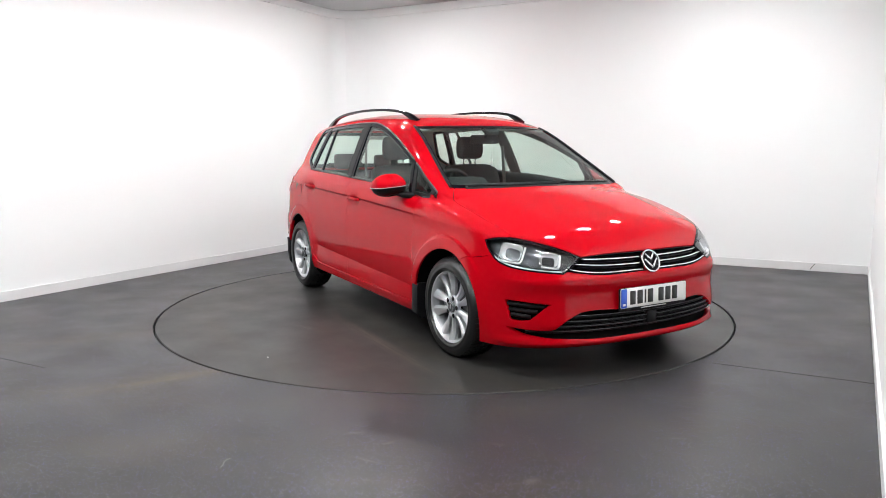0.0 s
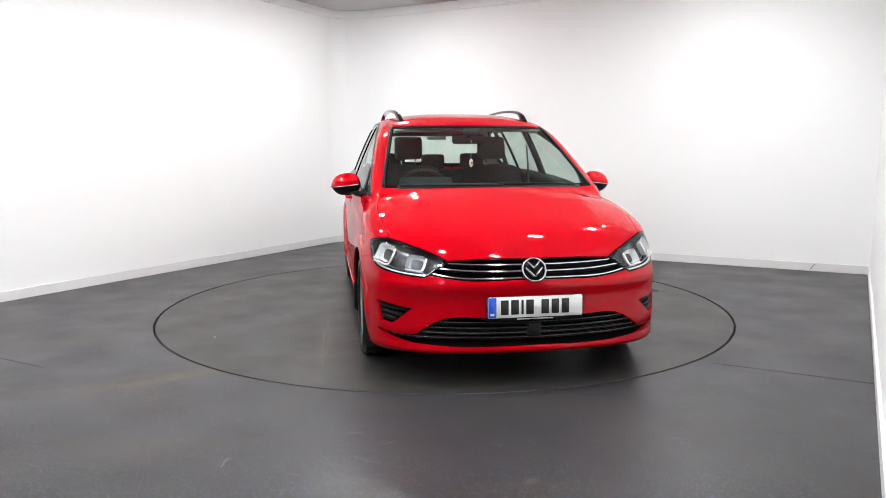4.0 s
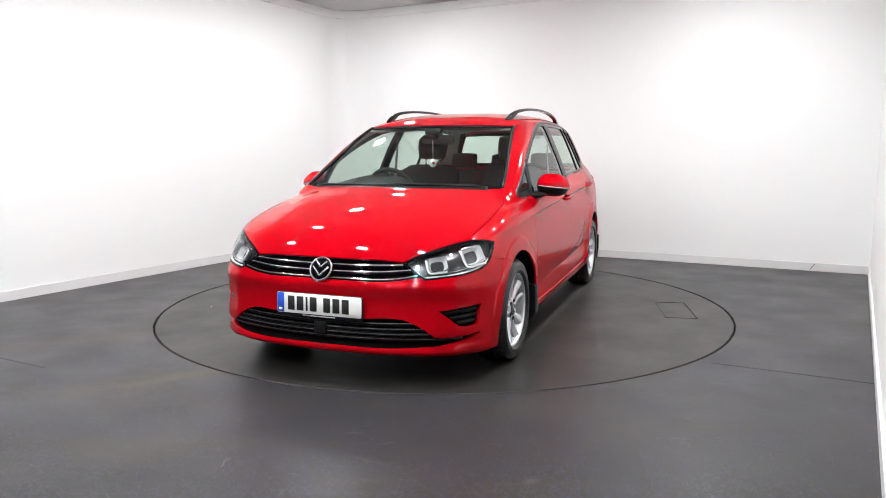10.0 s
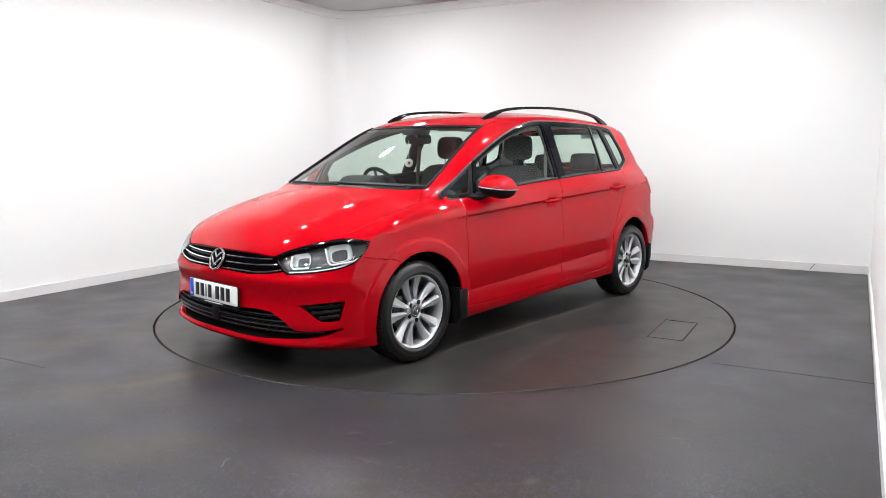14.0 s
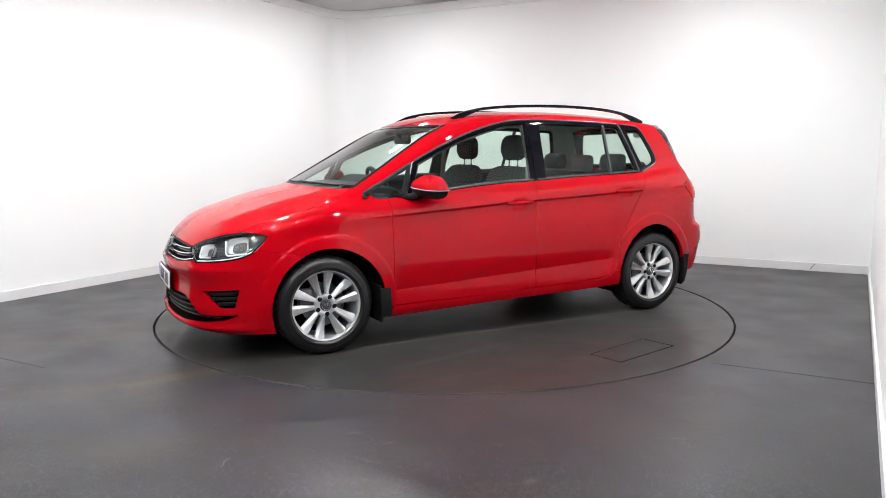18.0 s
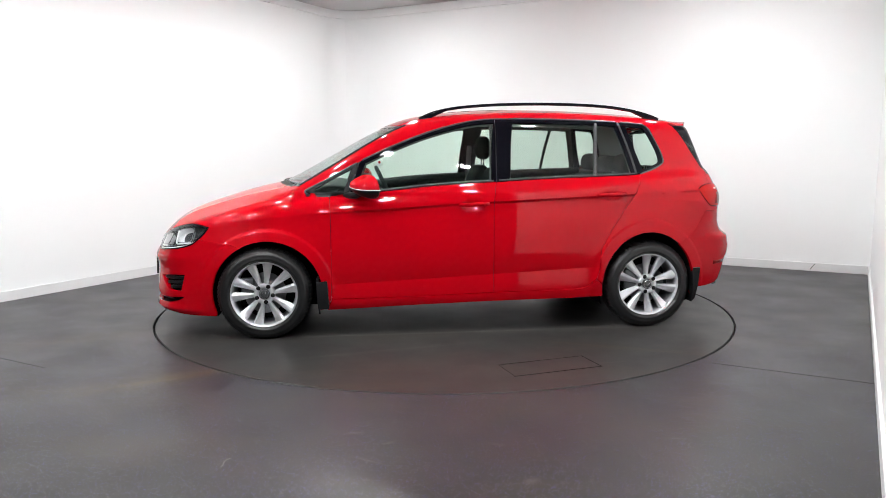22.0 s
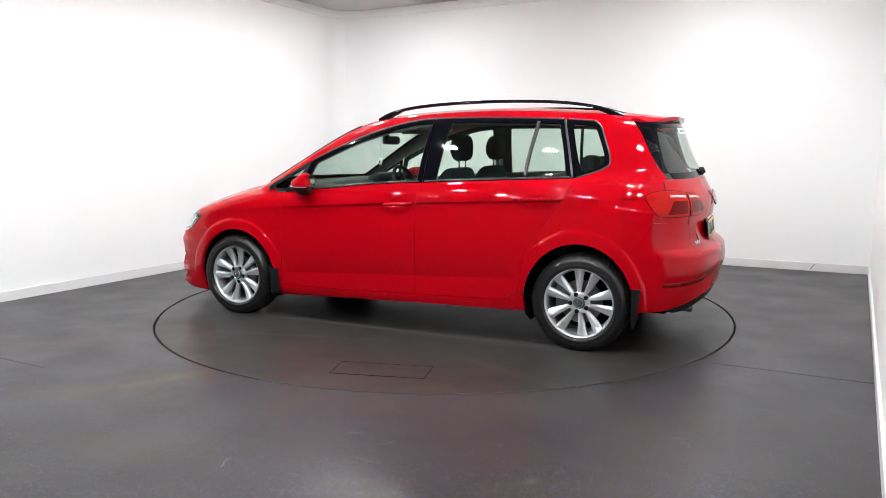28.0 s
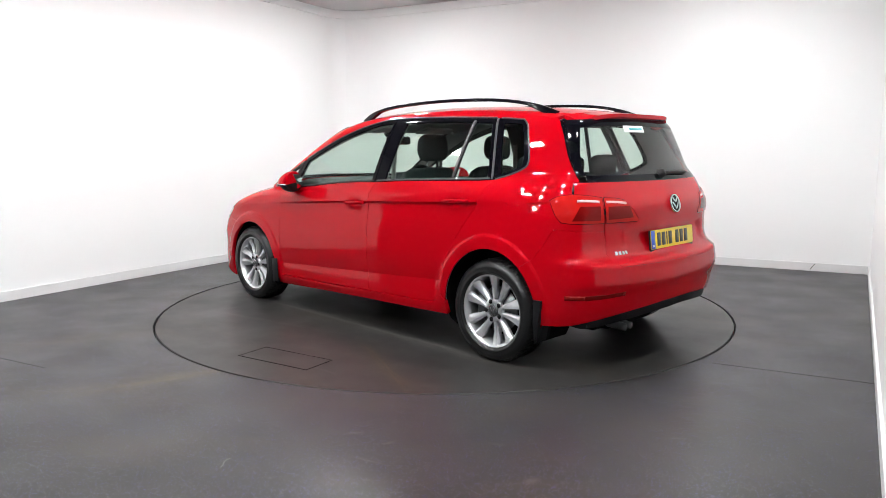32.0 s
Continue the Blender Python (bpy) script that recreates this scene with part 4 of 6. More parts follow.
# the glass runs further than the trim behind it
wide_f, wide_r, wide_r2 = (cast_uv("side", shrink(to_uv("side", p), -d))[0] for p, d in ((pane_f, 0.014), (pane_r, 0.0075), (pane_r2, 0.0075)))
panel("window_frame", "side", frame_f, M_GLOSSBLACK, doors_f, BOTH, holes=(wide_f,), hole_gap=-0.002, step=0.03, depth=0.012)
panel("window_frame", "side", frame_r, M_GLOSSBLACK, doors_r, BOTH, holes=(wide_r, wide_r2), hole_gap=-0.002, step=0.03, depth=0.012)
panel("window_pane", "side", wide_f, M_GLASS, doors_f, BOTH, lift=-0.006, depth=0, gap=-0.004, step=0.05)
panel("window_pane", "side", wide_r, M_TINT, doors_r, BOTH, lift=-0.006, depth=0, gap=-0.004, step=0.05)
panel("window_pane", "side", wide_r2, M_TINT, doors_r, BOTH, lift=-0.006, depth=0, gap=-0.004, step=0.05)
q_frames = dict(zip(BOTH, panel("quarter_window", "side", frame_q, M_GLOSSBLACK, car, BOTH, holes=(pane_q,), hole_gap=-0.002, step=0.03, depth=0.012, label="small rear quarter window in a black frame")))
panel("window_pane", "side", pane_q, M_TINT, q_frames, BOTH, lift=-0.006, depth=0, gap=-0.004, step=0.05)
t_frames = dict(zip(BOTH, panel("front_quarterlight", "side", frame_t, M_BLACK, car, BOTH, holes=(pane_t,), hole_gap=-0.002, step=0.03, depth=0.012, label="small triangular window ahead of the front door")))
panel("window_pane", "side", pane_t, M_GLASS, t_frames, BOTH, lift=-0.006, depth=0, gap=-0.004, step=0.05)

soft_corner = chain(dlo_top[dlo_top[:, 0] > 0.70], dlo_low)
M_RUBBER = material("seal_rubber", (0.035, 0.035, 0.037), 0.35)
for s in BOTH:
    part("belt_seal", strip_bm(along_belt(0.74, -0.235, 0.008), 0.010, 0.004, 0.001, s < 0), M_RUBBER, doors_f[s], "black rubber window seal")
    part("belt_seal", strip_bm(along_belt(-0.250, -1.255, 0.008), 0.010, 0.004, 0.001, s < 0), M_RUBBER, doors_r[s], "black rubber window seal")
    part("divider_bar", strip_bm(line("side", (-0.957, 1.090), (-0.977, 1.28), (-1.002, 1.450)), 0.020, 0.004, 0.0, s < 0), M_RUBBER, doors_r[s], "slim dark window divider")
    part("c_pillar_seal", strip_bm(line("side", (-1.266, 1.094), (-1.229, 1.25), (-1.172, 1.458)), 0.014, 0.004, 0.0, s < 0), M_RUBBER, q_frames[s])
    part("quarter_trim", strip_bm(np.concatenate([dlo_back, dlo_top[(dlo_top[:, 0] < -1.19)]]), 0.010, 0.004, 0.0, s < 0), M_RUBBER, q_frames[s])
    part("roof_drip", strip_bm(under_top(-1.17, 0.69), 0.012, 0.005, 0.0, s < 0), M_RUBBER, car, "thin black seal over the side windows")
    part("quarter_trim", strip_bm(soft_corner, 0.011, 0.004, 0.0, s < 0), M_RUBBER, t_frames[s])
    part("screen_trim", strip_bm(pillar, 0.018, 0.009, -0.001, s < 0), M_BLACK, car, "black trim strip along the windscreen pillar")


# windscreen and rear window borders
def border(mode, lines, name, parent, grow, label):
    outer = whole(chain(*lines))
    uv = to_uv(mode, outer)
    inner = shrink(uv, grow)
    ins = cast_uv(mode, inner)[0]
    return panel(name, mode, outer, M_GLOSSBLACK, parent, holes=(ins,), hole_gap=0, gap=-0.005, lift=-0.0012, depth=0.004, step=0.03, label=label)


border("screen", (screen_low, pillar, screen_top), "screen_border", windscreen, 0.015, "black printed border of the windscreen")
border("back", (gate_top, gate_side, line("back", (0.70, 1.087), (0.4, 1.087), (0.0, 1.087))), "window_border", rear_window, 0.036, "gloss black border of the rear window")
part("cowl", strip_bm(np.concatenate([line("screen", (-0.62, 1.026), (-0.35, 1.030), (0.0, 1.033), (0.35, 1.030), (0.62, 1.026))]), 0.05, 0.004, -0.003), M_BLACK, car, "black plastic cowl under the windscreen")


# local frames on the skin
def stand(mode, u, v, lift=0.0):
    """A frame on the skin: z outwards, y as near upright as it goes."""
    p, n = cast_uv(mode, [(u, v)])
    n = Vector(n[0])
    up = Vector((0, 0, 1)) if abs(n.z) < 0.9 else Vector((1, 0, 0))
    xx = up.cross(n).normalized()
    yy = n.cross(xx)
    m = Matrix((xx, yy, n)).transposed().to_4x4()
    m.translation = Vector(p[0]) + n * lift
    return m


def put(bm, m, mirror=False):
    bmesh.ops.transform(bm, matrix=m, verts=bm.verts)
    if mirror:
        bmesh.ops.transform(bm, matrix=Matrix.Diagonal((1, -1, 1, 1)), verts=bm.verts)
        bmesh.ops.reverse_faces(bm, faces=bm.faces)
    return bm


def rounded_plate(w, h, t, r, segs=6):
    """A plate with rounded corners, in its own xy plane, from z 0 to t."""
    bm = bmesh.new()
    ring = []
    for cx, cy, q in ((w / 2 - r, h / 2 - r, 0), (-w / 2 + r, h / 2 - r, 90), (-w / 2 + r, -h / 2 + r, 180), (w / 2 - r, -h / 2 + r, 270)):
        for i in range(segs + 1):
            a = radians(q + 90 * i / segs)
            ring.append((cx + r * math.cos(a), cy + r * math.sin(a)))
    lo = [bm.verts.new((x, y, 0)) for x, y in ring]
    md = [bm.verts.new((x, y, t * 0.75)) for x, y in ring]
    k = min(t * 0.25, min(w, h) * 0.1)
    hi = [bm.verts.new((x * (1 - 2 * k / w), y * (1 - 2 * k / h), t)) for x, y in ring]
    n = len(ring)
    for a, b in ((lo, md), (md, hi)):
        for i in range(n):
            bm.faces.new((a[i], a[(i + 1) % n], b[(i + 1) % n], b[i]))
    bm.faces.new(hi)
    bm.faces.new(lo[::-1])
    return bm


def ring_plate(w, h, t, r, band, segs=6):
    """A rounded rectangular hoop."""
    def loop(ww, hh, rr):
        out = []
        for cx, cy, q in ((ww / 2 - rr, hh / 2 - rr, 0), (-ww / 2 + rr, hh / 2 - rr, 90), (-ww / 2 + rr, -hh / 2 + rr, 180), (ww / 2 - rr, -hh / 2 + rr, 270)):
            for i in range(segs + 1):
                a = radians(q + 90 * i / segs)
                out.append((cx + rr * math.cos(a), cy + rr * math.sin(a)))
        return out
    bm = bmesh.new()
    o, i_ = loop(w, h, r), loop(w - 2 * band, h - 2 * band, max(r - band, 0.003))
    rows = [[bm.verts.new((x, y, z)) for x, y in lp] for lp, z in ((o, 0), (o, t), (i_, t * 0.9), (i_, 0))]
    n = len(o)
    for k in range(4):
        a, b = rows[k], rows[(k + 1) % 4]
        for j in range(n):
            bm.faces.new((a[j], a[(j + 1) % n], b[(j + 1) % n], b[j]))
    bmesh.ops.recalc_face_normals(bm, faces=bm.faces)
    return bm


# headlamps
lamp_outline = chain(lamp_top, lamp_tip, lamp_out, lamp_low, lamp_in, lamp_in2)
cases = dict(zip(BOTH, panel("headlight", "front", lamp_outline, M_BEZEL, car, BOTH, lift=-0.045, gap=0.002, depth=-0.043, step=0.03, label="clear headlight with two square reflectors")))
panel("lens", "front", lamp_outline, M_LENS, cases, BOTH, lift=0.0005, gap=0.004, depth=0.004, step=0.03, label="clear polycarbonate lens")
panel("lamp_seal", "front", lamp_outline, M_GLOSSBLACK, cases, BOTH, holes=(cast_uv("front", shrink(to_uv("front", lamp_outline), 0.009))[0],), hole_gap=0, gap=0.001, lift=0.0, depth=0.01, step=0.03)
for s in BOTH:
    for u, v, w, h in ((0.590, 0.674, 0.098, 0.078), (0.780, 0.710, 0.128, 0.098)):
        m = stand("front", u, v, -0.040)
        tilt = m @ Matrix.Rotation(radians(8), 4, "Z")
        bowl = bmesh.new()
        rings = []
        for f, z in ((1.0, 0.030), (0.95, 0.012), (0.80, -0.004), (0.55, -0.012), (0.22, -0.016)):
            rr = []
            for i in range(28):
                a = 2 * math.pi * i / 28
                c, sn = math.cos(a), math.sin(a)
                rr.append(bowl.verts.new((w / 2 * f * math.copysign(abs(c) ** 0.45, c), h / 2 * f * math.copysign(abs(sn) ** 0.45, sn), z)))
            rings.append(rr)
        for a, b in zip(rings, rings[1:]):
            for i in range(28):
                bowl.faces.new((a[i], a[(i + 1) % 28], b[(i + 1) % 28], b[i]))
        bowl.faces.new(rings[-1])
        part("reflector", put(bowl, tilt, s < 0), M_REFLECTOR, cases[s], "mirror-bright square reflector")
        part("reflector_rim", put(ring_plate(w + 0.006, h + 0.006, 0.006, 0.016, 0.003), tilt @ Matrix.Translation((0, 0, 0.022)), s < 0), M_CHROME, cases[s])
        guide = [(-w / 2 - 0.009, h * 0.42), (-w / 2 - 0.009, 0.0), (-w / 2 - 0.008, -h / 2 + 0.012), (-w / 2 + 0.004, -h / 2 - 0.006), (0.0, -h / 2 - 0.009), (w / 2 - 0.006, -h / 2 - 0.009)]
        part("light_guide", put(tube([(x, y, 0.028) for x, y in spline(guide, 0.012)], 0.0055, 8), tilt, s < 0), M_SKIRT, cases[s], "white daytime light guide bent round the reflector")
    part("light_strip", strip_bm(line("front", (0.53, 0.606), (0.62, 0.612), (0.73, 0.627), (0.82, 0.650), (0.885, 0.685), (0.915, 0.725)), 0.011, 0.006, -0.012, s < 0), M_SKIRT, cases[s], "pale daytime light strip")
    part("lamp_blade", strip_bm(line("front", (0.530, 0.604), (0.512, 0.612), (0.470, 0.650), (0.446, 0.676)), 0.010, 0.005, -0.008, s < 0), M_CHROME, cases[s], "chrome blade running into the grille")
    part("lamp_ledge", strip_bm(line("front", (0.535, 0.622), (0.62, 0.629), (0.72, 0.644), (0.80, 0.664), (0.862, 0.694)), 0.006, 0.006, -0.022, s < 0), M_CHROME, cases[s])

# grille
grille_outline = whole(chain(hood_nose, lamp_in2, grille_low))
grille = panel("grille", "front", grille_outline, M_DARK, car, lift=-0.022, depth=-0.02, gap=0.001, step=0.04, label="black radiator grille with three chrome bars")
for pts in (((0.0, 0.660), (0.2, 0.661), (0.33, 0.664), (0.428, 0.668)), ((0.0, 0.627), (0.2, 0.628), (0.33, 0.632), (0.462, 0.643)), ((0.0, 0.593), (0.2, 0.592), (0.33, 0.593), (0.42, 0.602), (0.492, 0.616))):
    full_line = line("front", *pts)
    full_line = np.concatenate([(full_line * (1, -1, 1))[:0:-1], full_line])
    part("chrome_bar", strip_bm(full_line, 0.009, 0.006, -0.004), M_CHROME, grille)
    part("grille_slat", strip_bm(full_line + np.array([0, 0, -0.013]), 0.016, 0.004, -0.012), M_GLOSSBLACK, grille)
part("nose_trim", strip_bm(np.concatenate([(hood_nose * (1, -1, 1))[:0:-1] if abs(hood_nose[0][1]) < 0.01 else (hood_nose * (1, -1, 1))[:-1], hood_nose[::-1]]) + np.array([0, 0, -0.005]), 0.007, 0.004, -0.001), M_GLOSSBLACK, grille)


def badge(m, r, parent, name):
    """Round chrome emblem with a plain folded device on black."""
    disc = part(name, put(lathe([(0.0001, 0.004), (r * 0.84, 0.004), (r * 0.86, 0.0)], 48, "z"), m), M_GLOSSBLACK, parent, "round chrome emblem on black")
    part("ring", put(lathe([(r, 0.0), (r, 0.007), (r * 0.96, 0.011), (r * 0.88, 0.011), (r * 0.84, 0.004)], 48, "z"), m), M_CHROME, disc)
    bm = bmesh.new()
    for x0, y0, x1, y1 in ((-0.46, 0.62, 0.0, 0.10), (0.46, 0.62, 0.0, 0.10), (-0.66, 0.16, 0.0, -0.58), (0.66, 0.16, 0.0, -0.58)):
        a, b = Vector((x0 * r, y0 * r, 0.007)), Vector((x1 * r, y1 * r, 0.007))
        add_tube(bm, [a, b], r * 0.10, 6)
    part("device", put(bm, m), M_CHROME, disc)


mb = stand("front", 0.0, 0.629, 0.008)
badge(mb, 0.069, grille, "front_emblem")

# lower grille and fog recesses
low_gr = panel("lower_grille", "front", whole(lower_grille), M_DARK, car, lift=-0.045, depth=-0.03, gap=-0.004, step=0.04, label="wide black lower air intake with slats")
for z, u1 in ((0.352, 0.475), (0.322, 0.515), (0.292, 0.545), (0.262, 0.70)):
    half = line("front", (0.0, z), (0.3, z + 0.002), (u1, z + 0.006))
    part("slat", strip_bm(np.concatenate([(half * (1, -1, 1))[:0:-1], half]), 0.016, 0.010, -0.026), M_BLACK, low_gr)
    part("slat_edge", strip_bm(np.concatenate([(half * (1, -1, 1))[:0:-1], half]) + np.array([0, 0, 0.006]), 0.004, 0.004, -0.013), M_LAMPCASE, low_gr)
part("sensor_cover", put(rounded_plate(0.075, 0.075, 0.03, 0.012), stand("front", 0.0, 0.315, -0.03)), M_BLACK, low_gr)
for s, ob in zip(BOTH, panel("fog_recess", "front", fog_hole, M_DARK, car, BOTH, lift=-0.04, depth=-0.03, gap=-0.004, step=0.04, label="black blanked recess in the bumper corner")):
    for z, a, b in ((0.415, 0.60, 0.795), (0.385, 0.64, 0.785), (0.357, 0.675, 0.775)):
        part("slat", strip_bm(line("front", (a, z), ((a + b) / 2, z + 0.004), (b, z + 0.008)), 0.020, 0.010, -0.026, s < 0), M_BLACK, ob)


# number plates
def number_plate(m, back, parent):
    plate = part("number_plate", put(rounded_plate(0.520, 0.111, 0.004, 0.010), m), back, parent, "rectangular number plate with a blue end band")
    part("blue_band", put(rounded_plate(0.044, 0.107, 0.0015, 0.006), m @ Matrix.Translation((-0.236, 0, 0.0035))), M_BLUE, plate, "blue band at the plate's end")
    part("band_mark", put(rounded_plate(0.022, 0.012, 0.0012, 0.002), m @ Matrix.Translation((-0.236, -0.036, 0.0046))), M_WHITE, plate)
    x = -0.190
    for k in range(7):
        w = 0.012 if k == 2 else 0.042
        part("character_bar", put(rounded_plate(w, 0.078, 0.0015, 0.004), m @ Matrix.Translation((x + w / 2, 0, 0.0036))), M_PRINT, plate)
        x += w + (0.042 if k == 3 else 0.014)
    return plate


mp = pose(2.186, 0, 0.4425) @ Matrix(((0, 0, 1, 0), (1, 0, 0, 0), (0, 1, 0, 0), (0, 0, 0, 1))) @ Matrix.Rotation(radians(-2), 4, "X")
number_plate(mp, M_WHITE, car)
holder = part("plate_holder", put(rounded_plate(0.530, 0.130, 0.008, 0.008), mp @ Matrix.Translation((0, -0.008, -0.009))), M_BLACK, car, "black plate holder")
part("holder_print", put(rounded_plate(0.20, 0.006, 0.001, 0.001), mp @ Matrix.Translation((0, -0.0645, -0.0012))), M_WHITE, holder)
mpr = pose(-2.052, 0, 0.742) @ Matrix(((0, 0, -1, 0), (-1, 0, 0, 0), (0, 1, 0, 0), (0, 0, 0, 1))) @ Matrix.Rotation(radians(-6), 4, "X")
number_plate(mpr, M_YELLOW, car)
holder2 = part("plate_holder", put(rounded_plate(0.530, 0.128, 0.008, 0.008), mpr @ Matrix.Translation((0, -0.008, -0.009))), M_BLACK, car, "black plate holder")
part("holder_print", put(rounded_plate(0.22, 0.006, 0.001, 0.001), mpr @ Matrix.Translation((0, -0.0635, -0.0012))), M_WHITE, holder2)

# tail lamps
tail_o = chain(line("rear", (0.893, 0.985), (0.856, 1.006), (0.788, 1.019), (0.706, 1.016), (0.622, 1.003)), line("rear", (0.622, 1.003), (0.612, 0.861)),
               line("rear", (0.612, 0.861), (0.703, 0.860), (0.786, 0.861), (0.832, 0.866)), line("rear", (0.832, 0.866), (0.862, 0.904), (0.893, 0.985)))
tail_i = chain(line("rear", (0.614, 1.002), (0.532, 0.997), (0.477, 0.985)), line("rear", (0.477, 0.985), (0.440, 0.951), (0.387, 0.890)), line("rear", (0.387, 0.890), (0.373, 0.872), (0.385, 0.861)),
               line("rear", (0.385, 0.861), (0.604, 0.861)), line("rear", (0.604, 0.861), (0.614, 1.002)))
for o_, nm_ in ((tail_o, car), (tail_i, tailgate)):
    panel("lamp_gasket", "rear", o_, M_GLOSSBLACK, nm_, BOTH, lift=0.002, depth=0.01, gap=-0.001, step=0.05)
tails = dict(zip(BOTH, panel("tail_light", "rear", tail_o, M_TAIL, car, BOTH, lift=0.005, depth=0.012, gap=0.003, step=0.03, label="red tail light wrapping round the corner")))
tails_i = dict(zip(BOTH, panel("tailgate_light", "rear", tail_i, M_TAIL, tailgate, BOTH, lift=0.005, depth=0.012, gap=0.003, step=0.03, label="red tail light on the tailgate")))
for s in BOTH:
    part("clear_strip", strip_bm(line("rear", (0.640, 0.978), (0.70, 0.984), (0.755, 0.984)), 0.014, 0.002, 0.005, s < 0), M_TAILCLEAR, tails[s], "pale clear strip")
    part("clear_strip", strip_bm(line("rear", (0.470, 0.966), (0.53, 0.974), (0.600, 0.977)), 0.014, 0.002, 0.005, s < 0), M_TAILCLEAR, tails_i[s], "pale clear strip")
    part("rear_reflector", strip_bm(line("rear", (0.500, 0.470), (0.60, 0.462), (0.70, 0.456), (0.811, 0.452)), 0.026, 0.0015, 0.0, s < 0), M_TAILDARK, car, "dark red bumper reflector strip")
    part("rear_reflector", strip_bm(line("rear", (0.715, 0.455), (0.76, 0.453), (0.805, 0.453)), 0.022, 0.004, 0.0, s < 0), M_REARREFLEX, car, "red bumper reflector")
panel("dark_block", "rear", chain(line("rear", (0.742, 0.958), (0.632, 0.958)), line("rear", (0.632, 0.958), (0.632, 0.876)), line("rear", (0.632, 0.876), (0.785, 0.874)), line("rear", (0.785, 0.874), (0.742, 0.958))),
      M_TAILDARK, tails, BOTH, lift=0.0062, depth=0.002, gap=0.003, step=0.03)
panel("dark_block", "rear", chain(line("rear", (0.594, 0.955), (0.446, 0.953)), line("rear", (0.446, 0.953), (0.416, 0.884)), line("rear", (0.416, 0.884), (0.594, 0.878)), line("rear", (0.594, 0.878), (0.594, 0.955))),
      M_TAILDARK, tails_i, BOTH, lift=0.0062, depth=0.002, gap=0.003, step=0.03)
for k in range(4):
    part("badge_bar", put(rounded_plate(0.0175, 0.021, 0.003, 0.003), stand("rear", 0.540 - 0.0235 * k, 0.690, 0.001)), M_BADGE, tailgate, "small pale chrome badge piece")
badge(stand("rear", 0.0, 0.944, 0.004), 0.056, tailgate, "rear_emblem")

# fuel filler flap on the right rear quarter
flap_o = []
for cx, cz, q in ((-1.365, 0.970, 0), (-1.485, 0.970, 90), (-1.485, 0.878, 180), (-1.365, 0.878, 270)):
    flap_o += [(cx + 0.03 * math.cos(radians(q + k * 15)), cz + 0.03 * math.sin(radians(q + k * 15))) for k in range(7)]
flap_o = cast_uv("side", flap_o)[0]
groove = panel("fuel_flap", "side", flap_o, M_GAP, car, (-1,), lift=0.0006, depth=0.002, gap=-0.0016, step=0.03, label="rounded red fuel filler flap")
panel("flap_skin", "side", flap_o, M_RED, groove, (-1,), lift=0.0014, depth=0.002, gap=0.0, step=0.02)

# spoiler
bm = bmesh.new()
rows = []
for k in range(25):
    y = -0.495 + 0.99 * k / 24
    f = (y / 0.495) ** 2
    a = cast_uv("top", [(-1.575 - 0.09 * (1 - f), y)])[0][0]
    top_p = [Vector(a), Vector((-1.640 - 0.115 * (1 - f), y, float(a[2]) - 0.014)), Vector((-1.700 - 0.133 * (1 - f ** 2), y, 1.478 - 0.050 * f ** 3))]
    e = top_p[-1]
    low_p = [e + Vector((0.004, 0, -0.022)), e + Vector((0.05, 0, -0.036)), Vector(a) + Vector((-0.03, 0, -0.06))]
    rows.append([bm.verts.new(p) for p in top_p + low_p])
for a, b in zip(rows, rows[1:]):
    for i in range(6):
        bm.faces.new((a[i], b[i], b[(i + 1) % 6], a[(i + 1) % 6]))
bm.faces.new(rows[0])
bm.faces.new(rows[-1][::-1])
bmesh.ops.recalc_face_normals(bm, faces=bm.faces)
spoiler = sharp(part("spoiler", bm, M_RED, tailgate, "red roof spoiler over the rear window"), 50)
for s in BOTH:
    part("spoiler_fin", tube([(-1.60, s * 0.520, 1.425), (-1.65, s * 0.515, 1.408), (-1.70, s * 0.505, 1.408)], lambda f: 0.016 * (1 - 0.6 * f), 8, flat=1.6), M_GLOSSBLACK, tailgate)

# roof rails
for s in BOTH:
    pts = spline([(0.262, 0.485, 1.487), (0.165, 0.493, 1.528), (0.03, 0.502, 1.558), (-0.10, 0.507, 1.573), (-0.30, 0.510, 1.586), (-0.664, 0.510, 1.593), (-1.065, 0.500, 1.580), (-1.267, 0.490, 1.557), (-1.42, 0.480, 1.524), (-1.53, 0.472, 1.488)], 0.03)
    bm = bmesh.new()
    rings = []
    for i, q in enumerate(pts):
        t = Vector(pts[min(i + 1, len(pts) - 1)] - pts[max(i - 1, 0)]).normalized()
        side_v = Vector((0, 1, 0))
        up = t.cross(side_v).normalized()
        up = up if up.z > 0 else -up
        f = i / (len(pts) - 1)
        foot = max(0, 1 - min(f, 1 - f) / 0.15) ** 0.7
        w, h, drop = 0.017, 0.010, 0.010 + 0.030 * foot
        rings.append([bm.verts.new(Vector(q) * 1 + side_v * a * w + up * b) for a, b in ((-1, -drop), (-1, h * 0.4), (-0.6, h), (0.6, h), (1, h * 0.4), (1, -drop))])
        for v in rings[-1]:
            v.co.y *= s
    for a, b in zip(rings, rings[1:]):
        for i in range(6):
            bm.faces.new((a[i], a[(i + 1) % 6], b[(i + 1) % 6], b[i]))
    bm.faces.new(rings[0])
    bm.faces.new(rings[-1])
    bmesh.ops.recalc_face_normals(bm, faces=bm.faces)
    rail = sharp(part("roof_rail", bm, M_GLOSSBLACK, car, "black roof rail"), 50)

